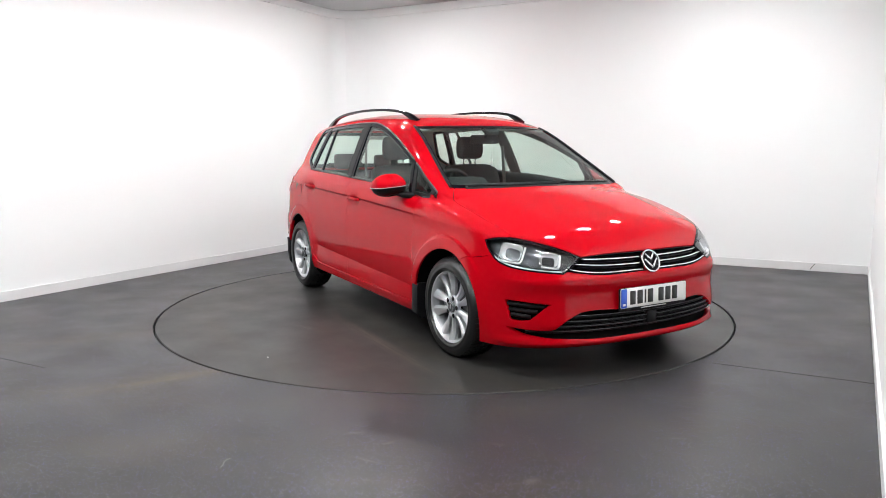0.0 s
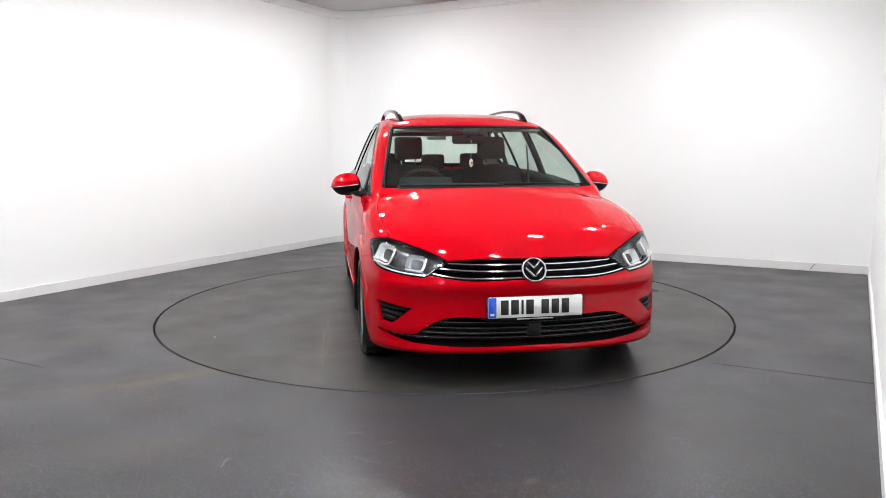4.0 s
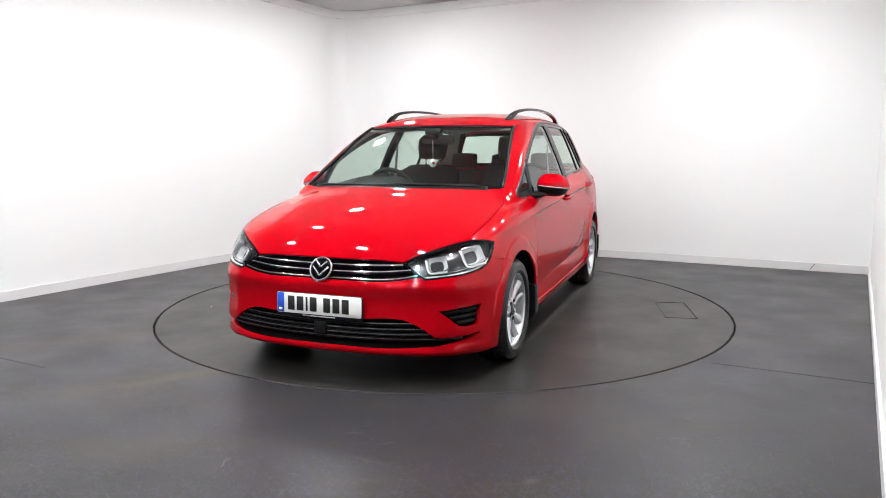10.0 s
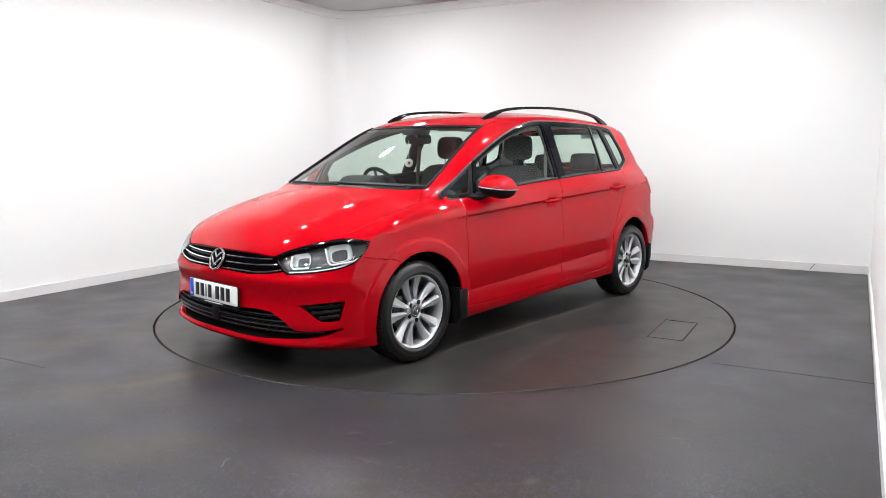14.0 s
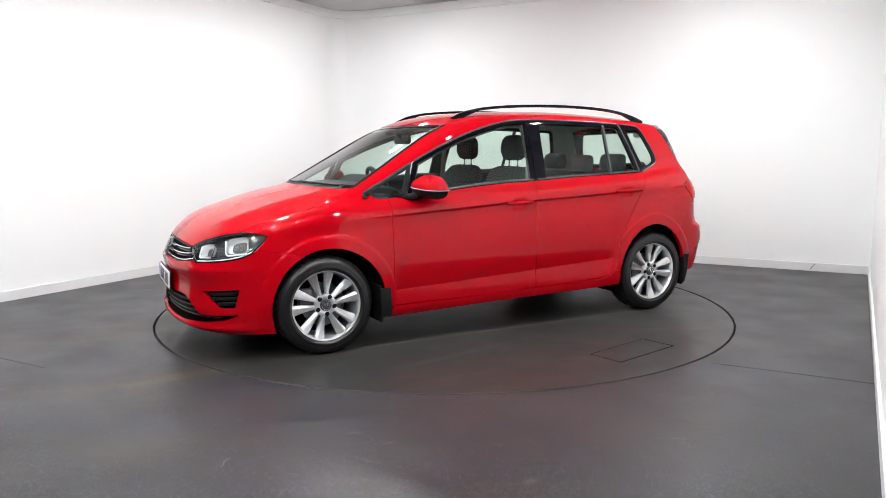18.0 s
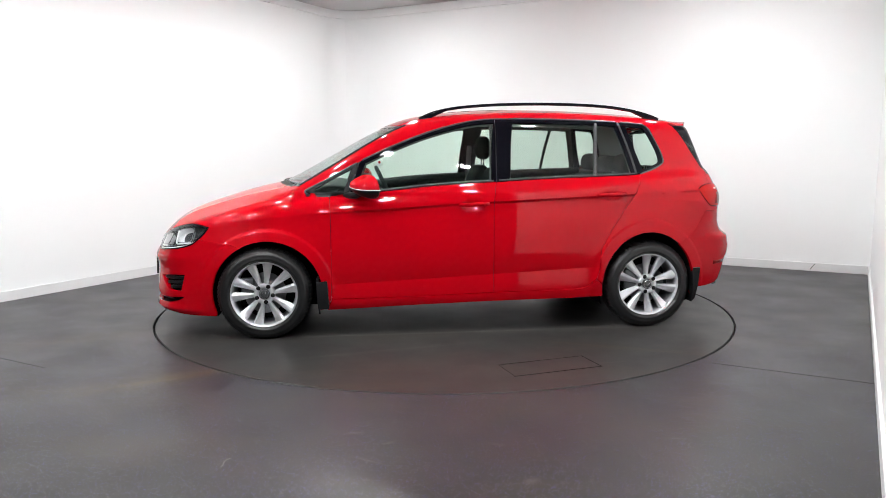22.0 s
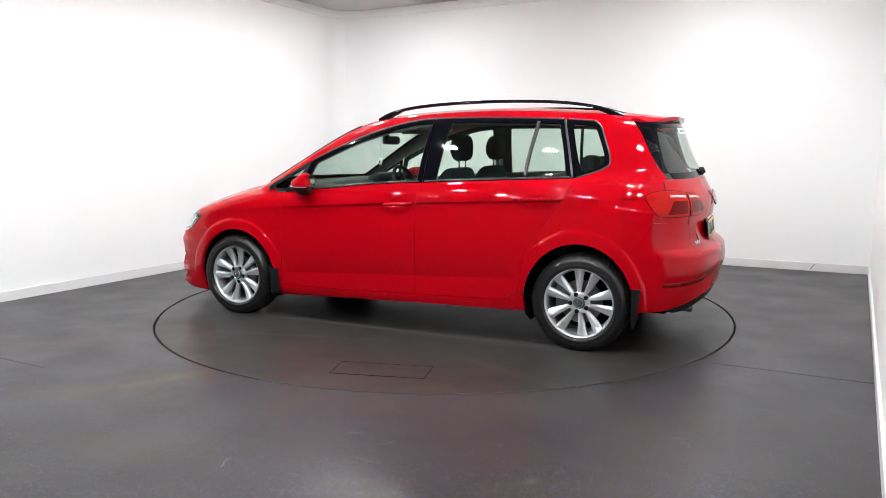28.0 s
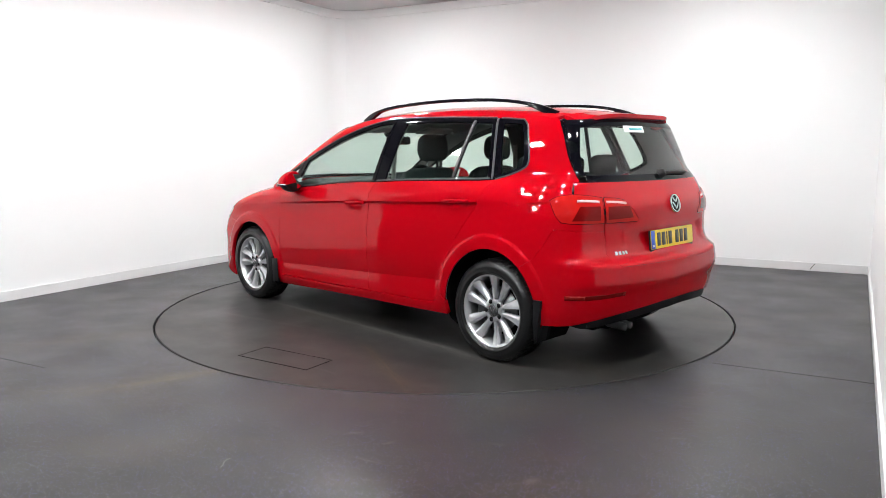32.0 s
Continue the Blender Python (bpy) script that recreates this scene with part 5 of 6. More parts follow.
# door handles
for doors, (hx, hz) in ((doors_f, HANDLES[0]), (doors_r, HANDLES[1])):
    for s in BOTH:
        y0 = float(plan_w(np.array([hx]))[0]) - 0.022
        bm = bmesh.new()
        rings = []
        for i in range(17):
            f = i / 16 * 2 - 1
            w = 0.014 * (1 - 0.25 * f * f)
            out = 0.024 * (1 - abs(f) ** 3.5) + 0.002
            c = Vector((hx - f * 0.105, y0 + out, hz + 0.006 - 0.046 * (-f * 0.105)))
            rings.append([bm.verts.new((c.x, s * (c.y + 0.010 * math.cos(q)), c.z + w * math.sin(q))) for q in (2 * math.pi * k / 10 for k in range(10))])
        for a, b in zip(rings, rings[1:]):
            for k in range(10):
                bm.faces.new((a[k], a[(k + 1) % 10], b[(k + 1) % 10], b[k]))
        bm.faces.new(rings[0])
        bm.faces.new(rings[-1])
        bmesh.ops.recalc_face_normals(bm, faces=bm.faces)
        part("door_handle", bm, M_RED, doors[s], "body-coloured pull handle")

# door mirrors
for s in BOTH:
    bm = bmesh.new()
    low = bmesh.new()
    n, mseg = 28, 14
    for target, q0, q1 in ((bm, -6, 90), (low, -90, -6)):
        rows = []
        for j in range(mseg + 1):
            la = radians(q0 + (q1 - q0) * j / mseg)
            row = []
            for i in range(n):
                a = 2 * math.pi * i / n
                cx, cy = math.cos(a), math.sin(a)
                cl = math.cos(la) ** 0.75
                x = 0.655 + (0.105 * cl * abs(cx) ** 0.8 if cx > 0 else -0.055 * cl ** 0.3 * abs(cx) ** 0.35) + 0.010 * math.sin(la)
                y = 0.930 + 0.100 * cl * math.copysign(abs(cy) ** 0.75, cy) - (0.02 if la < 0 else 0) * abs(math.sin(la))
                x -= 0.03 * (y - 0.9) / 0.08
                z = 1.030 + 0.078 * math.sin(la) * (1 - (0.40 if la > 0 else 0.15) * max(cx, 0)) + 0.010 * (0.9 - y) / 0.08
                row.append(target.verts.new((x, s * y, z)))
            rows.append(row)
        for a, b in zip(rows, rows[1:]):
            for i in range(n):
                target.faces.new((a[i], a[(i + 1) % n], b[(i + 1) % n], b[i]))
        bmesh.ops.remove_doubles(target, verts=target.verts, dist=0.0005)
        bmesh.ops.recalc_face_normals(target, faces=target.faces)
    mirror = part("door_mirror", low, M_BLACK, doors_f[s], "door mirror with red cap and black base")
    part("cap", bm, M_RED, mirror)
    pts = []
    for i in range(-4, 11):
        a = radians(i * 12)
        x = 0.655 + (0.108 * math.cos(a) ** 0.8 if math.cos(a) > 0 else -0.058 * abs(math.cos(a)) ** 0.35)
        y = 0.930 + 0.103 * math.copysign(abs(math.sin(a)) ** 0.75, math.sin(a))
        pts.append((x - 0.03 * (y - 0.9) / 0.08, s * y, 1.024 + 0.010 * (0.9 - y) / 0.08))
    part("indicator", tube(pts, 0.0032, 8), M_INDICATOR, mirror, "clear indicator strip")
    part("mirror_arm", tube([(0.67, s * 0.90, 0.985), (0.72, s * 0.850, 0.965), (0.79, s * 0.79, 0.962)], lambda f: 0.024 + 0.008 * f, 12, flat=0.75), M_BLACK, mirror)
    part("mirror_glass", put(rounded_plate(0.135, 0.105, 0.004, 0.035), Matrix(((0, 0, -1, 0.602), (s * -1.0, 0, 0, s * 0.923), (0, 1, 0, 1.030), (0, 0, 0, 1)))), M_CHROME, mirror)

# wipers
for pts in (((-0.60, 1.033), (-0.25, 1.038), (0.06, 1.039)), ((0.02, 1.046), (0.30, 1.042), (0.58, 1.034))):
    part("wiper", strip_bm(line("screen", *pts), 0.011, 0.006, 0.003), M_BLACK, car, "black windscreen wiper")
rw = line("back", (0.03, 1.120), (-0.14, 1.122), (-0.33, 1.117))
part("rear_wiper", strip_bm(rw, 0.016, 0.014, 0.006), M_BLACK, rear_window)
part("wiper_pivot", put(lathe([(0.0001, 0.03), (0.022, 0.028), (0.03, 0.0)], 16, "z"), stand("back", 0.02, 1.118, 0.0)), M_BLACK, rear_window)
stick = part("window_sticker", put(rounded_plate(0.20, 0.042, 0.001, 0.002), stand("back", 0.13, 1.388, -0.001)), M_WHITE, rear_window, "white sticker with small teal print")
part("sticker_print", put(rounded_plate(0.13, 0.014, 0.0012, 0.002), stand("back", 0.11, 1.388, -0.0002)), M_TEALPRINT, stick)


# wheels
def wheel(parent, hx, hy, s, turn):
    base = Matrix.Translation((hx, s * hy, HUB_Z)) @ (Matrix() if s > 0 else Matrix.Rotation(math.pi, 4, "Z")) @ Matrix.Rotation(turn, 4, "Y")
    R = TYRE_R
    rim = part("wheel", put(lathe([(0.222, -0.010), (0.226, -0.004), (0.222, 0.0), (0.216, -0.004), (0.209, -0.016), (0.203, -0.05), (0.198, -0.19), (0.215, -0.20)], 72), base), M_SILVER, parent, "silver ten-spoke alloy wheel with black tyre")
    prof = [(0.214, -0.012), (0.222, 0.000), (0.234, 0.009), (0.236, 0.012), (0.246, 0.014), (0.248, 0.0125), (0.262, 0.0145), (0.280, 0.0115), (0.2815, 0.009), (0.292, 0.004), (0.301, -0.010), (0.305, -0.024),
(R - 0.007, -0.034), (R - 0.007, -0.172), (0.308, -0.178), (0.295, -0.195), (0.25, -0.205), (0.214, -0.195)]
    part("tyre", put(lathe(prof, 96), base), M_TYRE, rim, "black rubber tyre")
    bm = bmesh.new()
    pitch = 2 * math.pi / 62
    for row, (y0, y1, skew) in enumerate(((-0.030, -0.062, 0.25), (-0.068, -0.099, -0.35), (-0.105, -0.136, 0.35), (-0.142, -0.176, -0.25))):
        edge = row in (0, 3)
        for k in range(62):
            corner = []
            for rr in (R - 0.010, R):
                for y, q in ((y0, 0.0), (y1, skew), (y1, 0.80 + skew), (y0, 0.80)):
                    a = (k + q + 0.4 * (row % 2)) * pitch
                    drop = 0.006 if edge and y == (y0 if row == 0 else y1) else 0.0
                    corner.append(bm.verts.new(((rr - drop) * math.sin(a), y, (rr - drop) * math.cos(a))))
            lo, hi = corner[:4], corner[4:]
            bm.faces.new(hi)
            for i in range(4):
                bm.faces.new((lo[i], lo[(i + 1) % 4], hi[(i + 1) % 4], hi[i]))
    # lugs that run over the outer shoulder
    for k in range(62):
        rows = []
        for y, r in ((-0.004, 0.2975), (-0.013, 0.3050), (-0.031, 0.3125)):
            rows.append([bm.verts.new((rr * math.sin(a), y, rr * math.cos(a))) for a, rr in
                         (((k + 0.1) * pitch, r - 0.008), ((k + 0.1) * pitch, r), ((k + 0.72) * pitch, r), ((k + 0.72) * pitch, r - 0.008))])
        for p, q in zip(rows, rows[1:]):
            for i in range(3):
                bm.faces.new((p[i], p[i + 1], q[i + 1], q[i]))
        bm.faces.new(rows[0])
    bmesh.ops.recalc_face_normals(bm, faces=bm.faces)
    tagged(part("tread", put(bm, base), M_TYRE, rim, smooth=False), kind="stuff")
    bm = bmesh.new()
    for k in range(10):
        a0 = 2 * math.pi * (k // 2) / 5 + (radians(15.2) if k % 2 else radians(-15.2))
        rows = []
        for f in (0.0, 0.25, 0.55, 0.85, 1.0):
            r = 0.058 + (0.213 - 0.058) * f
            half = 0.0105 + 0.0225 * f
            y = -0.022 - 0.010 * math.sin(math.pi * f) + 0.012 * f
            side = 1 if k % 2 else -1
            lean = side * 0.004 * (1 - f)
            row = []
            # a sharp ridge near the gap of the pair, a broad flank falling away from it
            for sx, dy in ((-1, -0.032), (-1, -0.010), (-0.5, 0.0), (0.25, -0.002), (1, -0.014), (1, -0.032)):
                p = Vector((side * sx * half + lean, y + dy, r))
                row.append(bm.verts.new(Matrix.Rotation(a0, 3, "Y") @ p))
            rows.append(row)
        for a, b in zip(rows, rows[1:]):
            for i in range(5):
                bm.faces.new((a[i], a[i + 1], b[i + 1], b[i]))
        bm.faces.new(rows[-1])
    bmesh.ops.recalc_face_normals(bm, faces=bm.faces)
    sharp(part("spokes", put(bm, base), M_SILVER, rim), 22)
    part("hub", put(lathe([(0.072, -0.045), (0.071, -0.027), (0.064, -0.022), (0.040, -0.022), (0.036, -0.030)], 40), base), M_SILVER, rim)
    cap = part("hub_cap", put(lathe([(0.036, -0.030), (0.036, -0.016), (0.032, -0.013), (0.0001, -0.012)], 32), base), M_LAMPCASE, rim, "dark centre cap with a chrome ring")
    bm = lathe([(0.031, -0.0125), (0.031, -0.010), (0.026, -0.010), (0.026, -0.0125)], 32)
    add_tube(bm, [(-0.014, -0.011, 0.018), (0, -0.011, -0.016), (0.014, -0.011, 0.018)], 0.003, 6, up=(0, 1, 0))
    put(bm, base)
    part("cap_ring", bm, M_CHROME, rim)
    for k in range(5):
        a = 2 * math.pi * k / 5 + radians(36)
        part("bolt", put(lathe([(0.0105, -0.060), (0.0105, -0.019), (0.008, -0.017), (0.0001, -0.017)], 12), base @ Matrix.Translation((0.056 * math.sin(a), 0, 0.056 * math.cos(a)))), M_BLACK, rim)
        part("bolt_seat", put(lathe([(0.014, -0.0212), (0.0145, -0.020), (0.0105, -0.0198)], 14), base @ Matrix.Translation((0.056 * math.sin(a), 0, 0.056 * math.cos(a)))), M_DARK, rim)
    part("brake_disc", put(lathe([(0.140, -0.085), (0.140, -0.075), (0.06, -0.075), (0.06, -0.050), (0.0001, -0.050)], 48), base), M_STEEL, rim)
    part("caliper", put(box((0.09, 0.06, 0.15), (0.115, -0.085, 0.03), 0.012), Matrix.Translation((hx, s * hy, HUB_Z)) @ (Matrix() if s > 0 else Matrix.Rotation(math.pi, 4, "Z"))), M_LAMPCASE, parent)
    # near-black disc over the open wheel back, standing in for the shade inside
    part("shade_disc", put(lathe([(0.198, -0.185), (0.0001, -0.185)], 48), base), M_DARK, rim)
    return rim


wheel(car, WHEEL_F, 0.868, 1, radians(8))
wheel(car, WHEEL_F, 0.868, -1, radians(20))
wheel(car, WHEEL_R, 0.856, 1, radians(-14))
wheel(car, WHEEL_R, 0.856, -1, radians(3))

# wheel wells, mud flaps, underside, exhaust
for hx, cx, rx, rz in ((WHEEL_F, 1.320, 0.372, 0.370), (WHEEL_R, -1.337, 0.352, 0.388)):
    for s in BOTH:
        bm = bmesh.new()
        rows = []
        for q in range(-25, 206, 10):
            x, z = cx + rx * math.cos(radians(q)), 0.305 + rz * math.sin(radians(q))
            yo = float(cast_uv("side", [(cx + (rx + 0.006) * math.cos(radians(q)), 0.305 + (rz + 0.006) * math.sin(radians(q)))])[0][0][1]) - 0.004
            rows.append([bm.verts.new((x, s * yo, max(z, 0.16))), bm.verts.new((x, s * 0.52, max(z, 0.16)))])
        for a, b in zip(rows, rows[1:]):
            bm.faces.new((a[0], b[0], b[1], a[1]))
        bm.faces.new([r[1] for r in rows])
        part("wheel_arch_liner", bm, M_DARK, car, "black wheel arch liner")
for x, z0, z1, y0, y1, lean in ((0.992, 0.165, 0.405, 0.745, 0.897, 0.012), (-1.676, 0.172, 0.425, 0.735, 0.873, 0.006)):
    for s in BOTH:
        bm = bmesh.new()
        ring = [(y0 + 0.02, z0), (y1 - 0.03, z0), (y1 - 0.008, z0 + 0.03), (y1, z0 + 0.12), (y1 - 0.004, z1), (y0, z1), (y0, z0 + 0.03)]
        fr = [bm.verts.new((x - lean * (z1 - z) / (z1 - z0) * 1.0 + 0.006, s * y, z)) for y, z in ring]
        bk = [bm.verts.new((x - lean * (z1 - z) / (z1 - z0) * 1.0 - (0.006 if x > 0 else 0.050 * ((z - z0) / (z1 - z0)) ** 0.6 - 0.002), s * y, z)) for y, z in ring]
        bm.faces.new(fr)
        bm.faces.new(bk[::-1])
        for i in range(len(ring)):
            j = (i + 1) % len(ring)
            bm.faces.new((fr[i], bk[i], bk[j], fr[j]))
        bmesh.ops.recalc_face_normals(bm, faces=bm.faces)
        flap = part("mud_flap", bm, M_BLACK, car, "black rubber mud flap", smooth=False)
        if x > 0:
            part("flap_lip", box((0.075, 0.008, z1 - z0 - 0.05), (x - 0.036, s * (y1 - 0.001), (z0 + z1) / 2 + 0.012), 0.003, Matrix.Rotation(radians(3), 3, "Y")), M_BLACK, flap)
bm = bmesh.new()
for cx, lx, hw in ((0.0, 1.80, 0.78), (1.34, 0.95, 0.50), (-1.34, 1.0, 0.50)):
    add_box(bm, (lx, hw * 2, 0.06), (cx, 0, 0.235), 0.02)
add_box(bm, (0.36, 1.10, 0.05), (1.80, 0, 0.235), 0.015)
add_box(bm, (0.25, 1.2, 0.05), (-1.82, 0, 0.29), 0.015)
part("underbody", bm, M_DARK, car, "dark underbody", smooth=False)
part("axle_beam", tube([(-1.36, -0.70, 0.27), (-1.30, 0, 0.25), (-1.36, 0.70, 0.27)], 0.03, 8), M_DARK, car)
for y in (0.395, 0.335):
    part("exhaust", tube([(-1.80, y, 0.245), (-1.90, y, 0.243), (-1.945, y, 0.240), (-1.985, y, 0.236)], 0.023, 16), M_LAMPCASE, car, "steel exhaust tail pipe")
part("silencer", box((0.30, 0.55, 0.13), (-1.74, 0.15, 0.265), 0.05, segs=4), M_DARK, car)

# ---- cabin ----
panel("door_trim", "side", chain(belt_f, door_mid, sill_f, door_front), M_TRIM, doors_f, BOTH, lift=-0.075, depth=0, gap=0.0, step=0.06)
panel("door_trim", "side", chain(belt_r, door_back, sill_r, door_mid), M_TRIM, doors_r, BOTH, lift=-0.075, depth=0, gap=0.0, step=0.06)
panel("pillar_trim", "slant", body_side, M_LINER, car, BOTH, lift=-0.013, depth=0, gap=0.0015, step=0.05)
panel("headliner", "top", whole(chain(screen_top, roof_side, roof_back)), M_LINER, car, lift=-0.035, depth=0, gap=-0.01, step=0.06, label="pale grey fabric headliner")
panel("gate_trim", "rear", whole(gate_low), M_TRIM, tailgate, lift=-0.05, depth=0, gap=0.004, step=0.06)
for dd, fr, pn in ((doors_f, frame_f, (pane_f,)), (doors_r, frame_r, (pane_r, pane_r2))):
    panel("frame_trim", "side", fr, M_FRAMETRIM, dd, BOTH, holes=pn, hole_gap=0.0, lift=-0.016, depth=0, gap=0.002, step=0.05)
for s in BOTH:
    for dd, ln in ((doors_f, belt_f), (doors_r, belt_r)):
        bm = bmesh.new()
        rows = [[bm.verts.new((p[0], s * (p[1] - k), p[2] + h)) for k, h in ((0.004, 0.010), (0.05, 0.016), (0.10, 0.0), (0.10, -0.05), (0.015, -0.05))] for p in ln]
        for a, b in zip(rows, rows[1:]):
            for i in range(4):
                bm.faces.new((a[i], a[i + 1], b[i + 1], b[i]))
        part("belt_ledge", bm, M_TRIM, dd[s])

panel("centre_pillar", "side", closed(line("side", (-0.200, 1.052), (-0.320, 1.056)), line("side", (-0.320, 1.056), (-0.345, 1.470)), line("side", (-0.345, 1.470), (-0.225, 1.468)),
                                       line("side", (-0.225, 1.468), (-0.200, 1.052))), M_FRAMETRIM, car, BOTH, lift=-0.022, depth=0.004, gap=0.0, step=0.05, label="dark trimmed centre pillar between the doors")
bm = bmesh.new()
add_box(bm, (2.75, 1.42, 0.04), (-0.55, 0, 0.30))
add_box(bm, (0.03, 1.40, 0.66), (0.95, 0, 0.62))
part("cabin_floor", bm, M_TRIM, car, smooth=False)


def soft_slab(profile, width, crown=0.03, n=11):
    """A padded slab: side profile of (x, z) pairs drawn across the width with rounded shoulders."""
    bm = bmesh.new()
    rows = []
    cx = sum(p[0] for p in profile) / len(profile)
    cz = sum(p[1] for p in profile) / len(profile)
    for k in range(n):
        f = -1 + 2 * k / (n - 1)
        shr = (1 - abs(f) ** 4 * 0.28)
        rows.append([bm.verts.new((cx + (x - cx) * shr, f * width / 2, cz + (z - cz) * (1 - abs(f) ** 6 * 0.12))) for x, z in profile])
    m = len(profile)
    for a, b in zip(rows, rows[1:]):
        for i in range(m):
            bm.faces.new((a[i], a[(i + 1) % m], b[(i + 1) % m], b[i]))
    bm.faces.new(rows[0])
    bm.faces.new(rows[-1])
    bmesh.ops.recalc_face_normals(bm, faces=bm.faces)
    return bm


def loop(pts, step=0.03):
    pts = list(pts) + [pts[0]]
    return [tuple(p) for p in spline(pts, step)[:-1]]


SEAT_BACK = loop([(0.02, 0.55), (0.06, 0.68), (0.04, 0.88), (-0.03, 1.06), (-0.085, 1.135), (-0.14, 1.13), (-0.165, 1.03), (-0.12, 0.80), (-0.06, 0.58), (-0.03, 0.52)])
SEAT = loop([(0.50, 0.56), (0.46, 0.60), (0.25, 0.585), (0.02, 0.55), (-0.04, 0.52), (-0.02, 0.42), (0.20, 0.40), (0.44, 0.44)])
HEAD = loop([(-0.075, 1.19), (-0.045, 1.25), (-0.065, 1.34), (-0.105, 1.372), (-0.15, 1.352), (-0.165, 1.27), (-0.15, 1.195), (-0.11, 1.178)], 0.02)
for y in (0.36, -0.36):
    seat = part("front_seat", put(soft_slab(SEAT, 0.50), Matrix.Translation((-0.16, y, 0))), M_SEAT, car, "dark grey cloth front seat")
    part("backrest", put(soft_slab(SEAT_BACK, 0.50), Matrix.Translation((-0.22, y, 0))), M_SEAT, seat)
    part("headrest", put(soft_slab(HEAD, 0.225), Matrix.Translation((-0.24, y, 0.005))), M_SEAT, seat)
    for d in (-0.06, 0.06):
        part("headrest_post", tube([(-0.35, y + d, 1.10), (-0.35, y + d, 1.21)], 0.006, 8, up=(1, 0, 0)), M_CHROME, seat)
    part("seat_belt", strip_free([(-0.285, math.copysign(0.665, y), 1.30), (-0.27, math.copysign(0.68, y), 1.00), (-0.27, math.copysign(0.68, y), 0.60)], 0.045), M_LINER, seat)
RBACK = loop([(-1.10, 0.55), (-1.09, 0.70), (-1.16, 0.92), (-1.22, 1.04), (-1.27, 1.075), (-1.32, 1.06), (-1.32, 0.95), (-1.24, 0.60), (-1.19, 0.52)])
RSEAT = loop([(-0.50, 0.54), (-0.55, 0.59), (-0.80, 0.575), (-1.02, 0.55), (-1.10, 0.50), (-1.06, 0.38), (-0.60, 0.40)])
RHEAD = loop([(-1.27, 1.10), (-1.245, 1.15), (-1.26, 1.215), (-1.30, 1.24), (-1.345, 1.225), (-1.35, 1.15), (-1.335, 1.10)], 0.02)
bench = part("rear_seat", soft_slab(RSEAT, 1.28, n=17), M_SEAT, car, "dark grey cloth rear bench")
part("backrest", soft_slab(RBACK, 1.28, n=17), M_SEAT, bench)
for y, w in ((0.40, 0.24), (-0.40, 0.24), (0.0, 0.22)):
    part("headrest", put(soft_slab(RHEAD, w), Matrix.Translation((0, y, -0.01 if y else -0.02))), M_SEAT, bench)

# dashboard
DASH = loop([(1.08, 0.99), (0.98, 1.03), (0.80, 1.03), (0.68, 0.995), (0.62, 0.93), (0.64, 0.80), (0.72, 0.66), (0.95, 0.55), (1.15, 0.80)], 0.04)
dash = part("dashboard", soft_slab(DASH, 1.30, n=21), M_TRIM, car, "black plastic dashboard")
part("instrument_hood", put(soft_slab(loop([(0.80, 1.02), (0.70, 1.07), (0.60, 1.065), (0.58, 1.03), (0.64, 0.95), (0.78, 0.95)]), 0.36), Matrix.Translation((0, -0.36, 0))), M_TRIM, dash)
part("centre_console", box((0.95, 0.22, 0.30), (0.30, 0, 0.47), 0.04, segs=3), M_TRIM, car)
mw = Matrix.Translation((0.47, -0.36, 0.955)) @ Matrix.Rotation(radians(-64), 4, "Y")
bm = bmesh.new()
add_tube(bm, [(0.185 * math.cos(2 * math.pi * k / 40), 0.185 * math.sin(2 * math.pi * k / 40), 0) for k in range(40)], 0.016, 10, True)
wheel_s = part("steering_wheel", put(bm, mw), M_TRIM, car, "black three-spoke steering wheel")
bm = bmesh.new()
add_box(bm, (0.10, 0.13, 0.04), (0, 0, -0.01), 0.015)
for q in (0, 180, 270):
    a = radians(q + 90)
    add_tube(bm, [(0.04 * math.cos(a), 0.04 * math.sin(a), -0.01), (0.18 * math.cos(a), 0.18 * math.sin(a), 0)], 0.016, 6, flat=0.5)
part("wheel_hub", put(bm, mw), M_TRIM, wheel_s)
part("steering_column", tube([(0.47, -0.36, 0.95), (0.75, -0.36, 0.86)], 0.04, 10), M_TRIM, wheel_s)

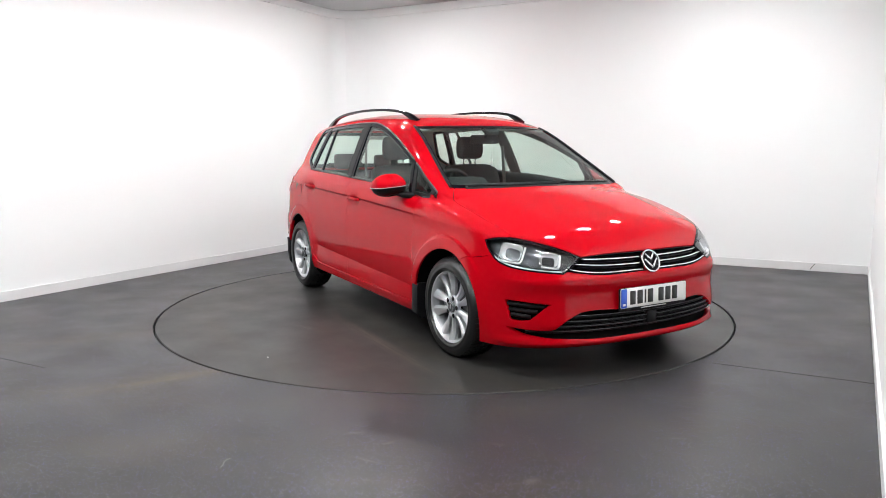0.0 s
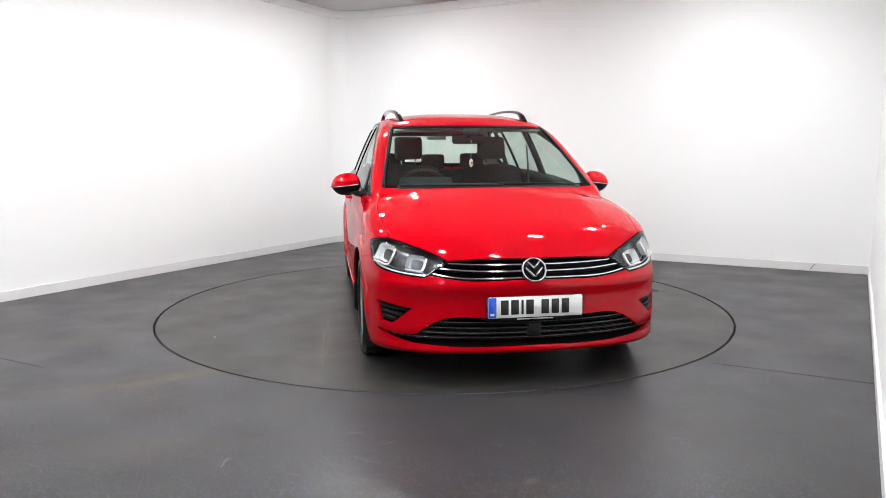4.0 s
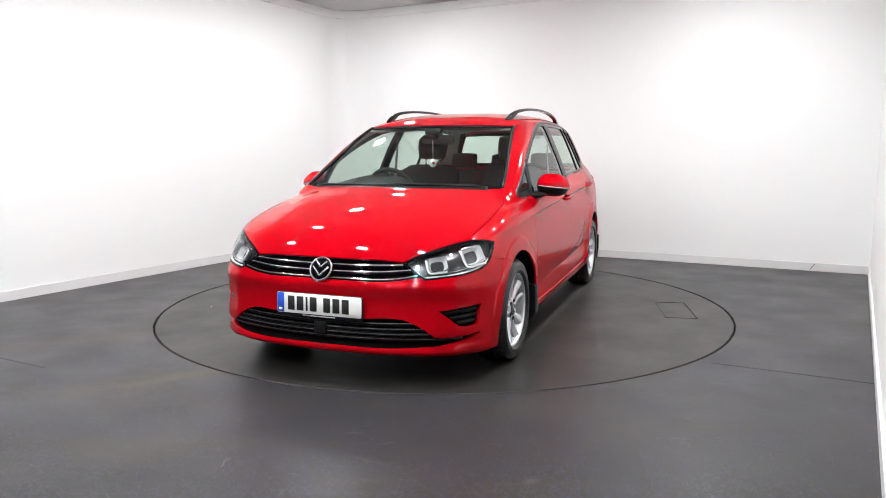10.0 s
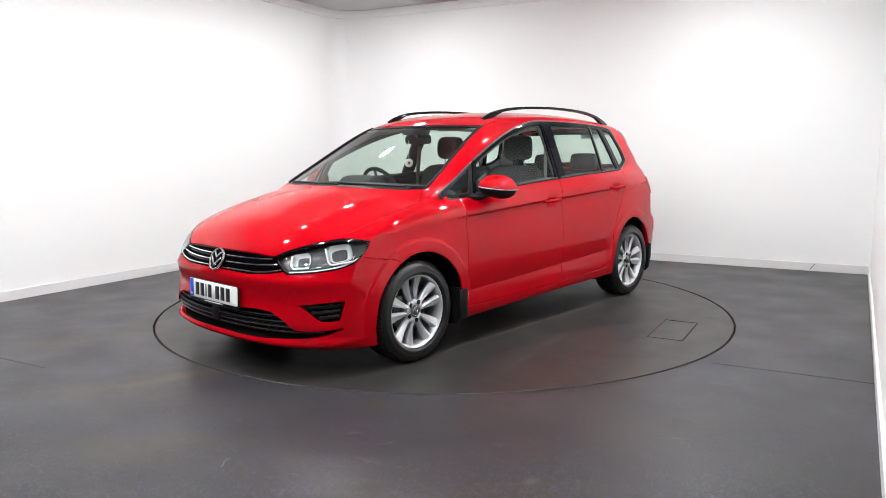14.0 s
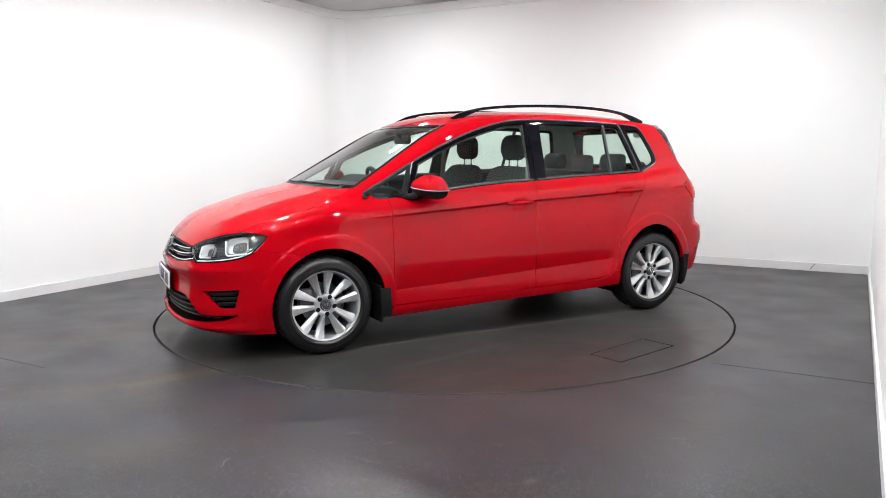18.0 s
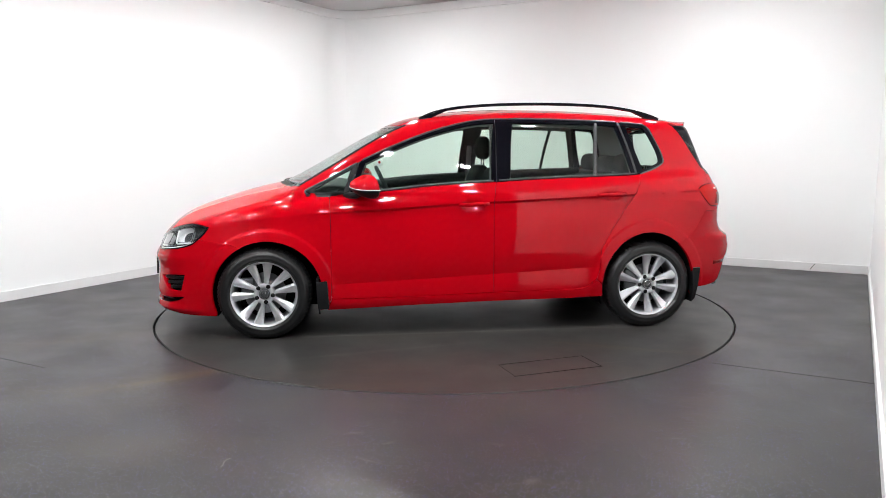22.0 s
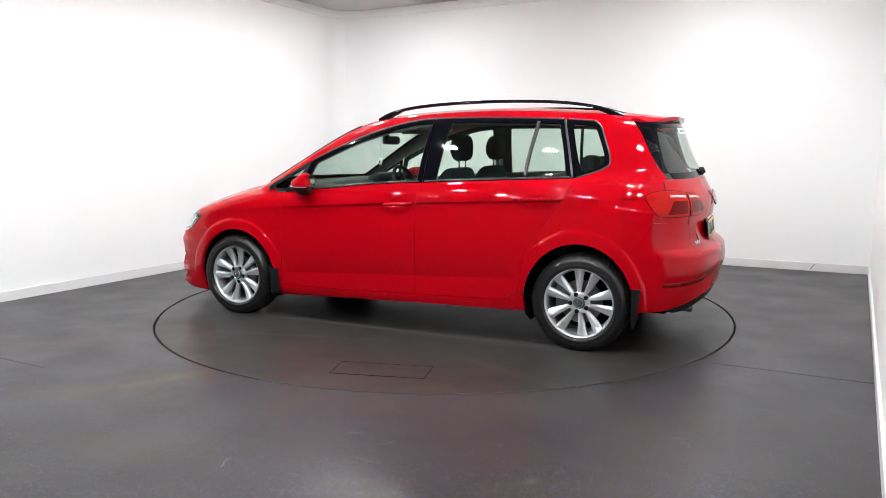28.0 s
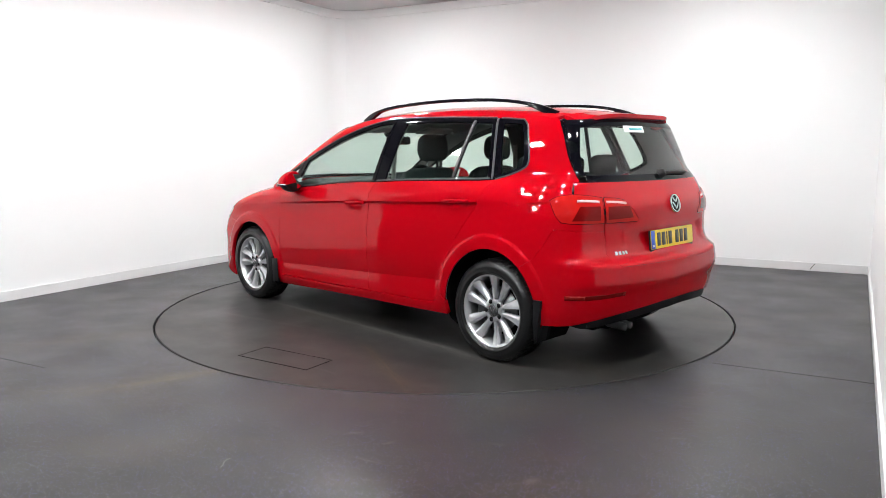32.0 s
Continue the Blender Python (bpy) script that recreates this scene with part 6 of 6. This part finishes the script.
# inner mirror with its stem
mir = part("inner_mirror", put(rounded_plate(0.25, 0.068, 0.03, 0.025), Matrix(((0, 0, -1, 0.44), (-1, 0, 0, 0.0), (0, 1, 0, 1.343), (0, 0, 0, 1)))), M_TRIM, car, "black inner rear-view mirror")
part("mirror_stem", tube([(0.43, 0, 1.36), (0.50, 0, 1.41)], 0.014, 8), M_TRIM, mir)
part("sensor_box", box((0.10, 0.12, 0.04), (0.50, 0, 1.412), 0.012, Matrix.Rotation(radians(30), 3, "Y")), M_TRIM, mir)
for y in (0.38, -0.38):
    part("sun_visor", box((0.16, 0.36, 0.018), (0.36, y, 1.425), 0.008, Matrix.Rotation(radians(14), 3, "Y")), M_LINER, car)
part("parcel_shelf", box((0.55, 1.16, 0.02), (-1.55, 0, 1.02), 0.008), M_TRIM, car)
for s in BOTH:
    part("grab_handle", tube([(0.35, s * 0.55, 1.42), (0.30, s * 0.53, 1.395), (0.16, s * 0.54, 1.41), (0.12, s * 0.56, 1.435)], 0.009, 8), M_LINER, car)

# hanging air freshener
charm = tagged(new("air_freshener"), "round white and red charm hanging from the inner mirror", "air freshener")
part("cord", tube([(0, 0, 0), (0, 0, -0.125)], 0.0025, 6, up=(1, 0, 0)), M_SKIRT, charm)
disc = part("disc", put(lathe([(0.0001, 0.006), (0.024, 0.006), (0.032, 0.0), (0.024, -0.006), (0.0001, -0.006)], 32, "x"), Matrix.Translation((0, 0, -0.165)) @ Matrix.Rotation(radians(55), 4, "Z")), M_WHITE, charm)
part("disc_centre", put(lathe([(0.0001, 0.0075), (0.011, 0.007), (0.012, -0.007), (0.0001, -0.0075)], 20, "x"), Matrix.Translation((0, 0, -0.165)) @ Matrix.Rotation(radians(55), 4, "Z")), M_TAIL, charm)


def motions():
    times = [2.0 * i for i in range(17)]
    walk(turntable, [(t, turned(t)) for t in times])
    walk(charm, [(t, turned(t) @ pose(CAR_X + 0.53, CAR_Y, 1.335)) for t in times])
    walk(car, [(t, turned(t) @ pose(CAR_X, CAR_Y, 0)) for t in times])


motions()
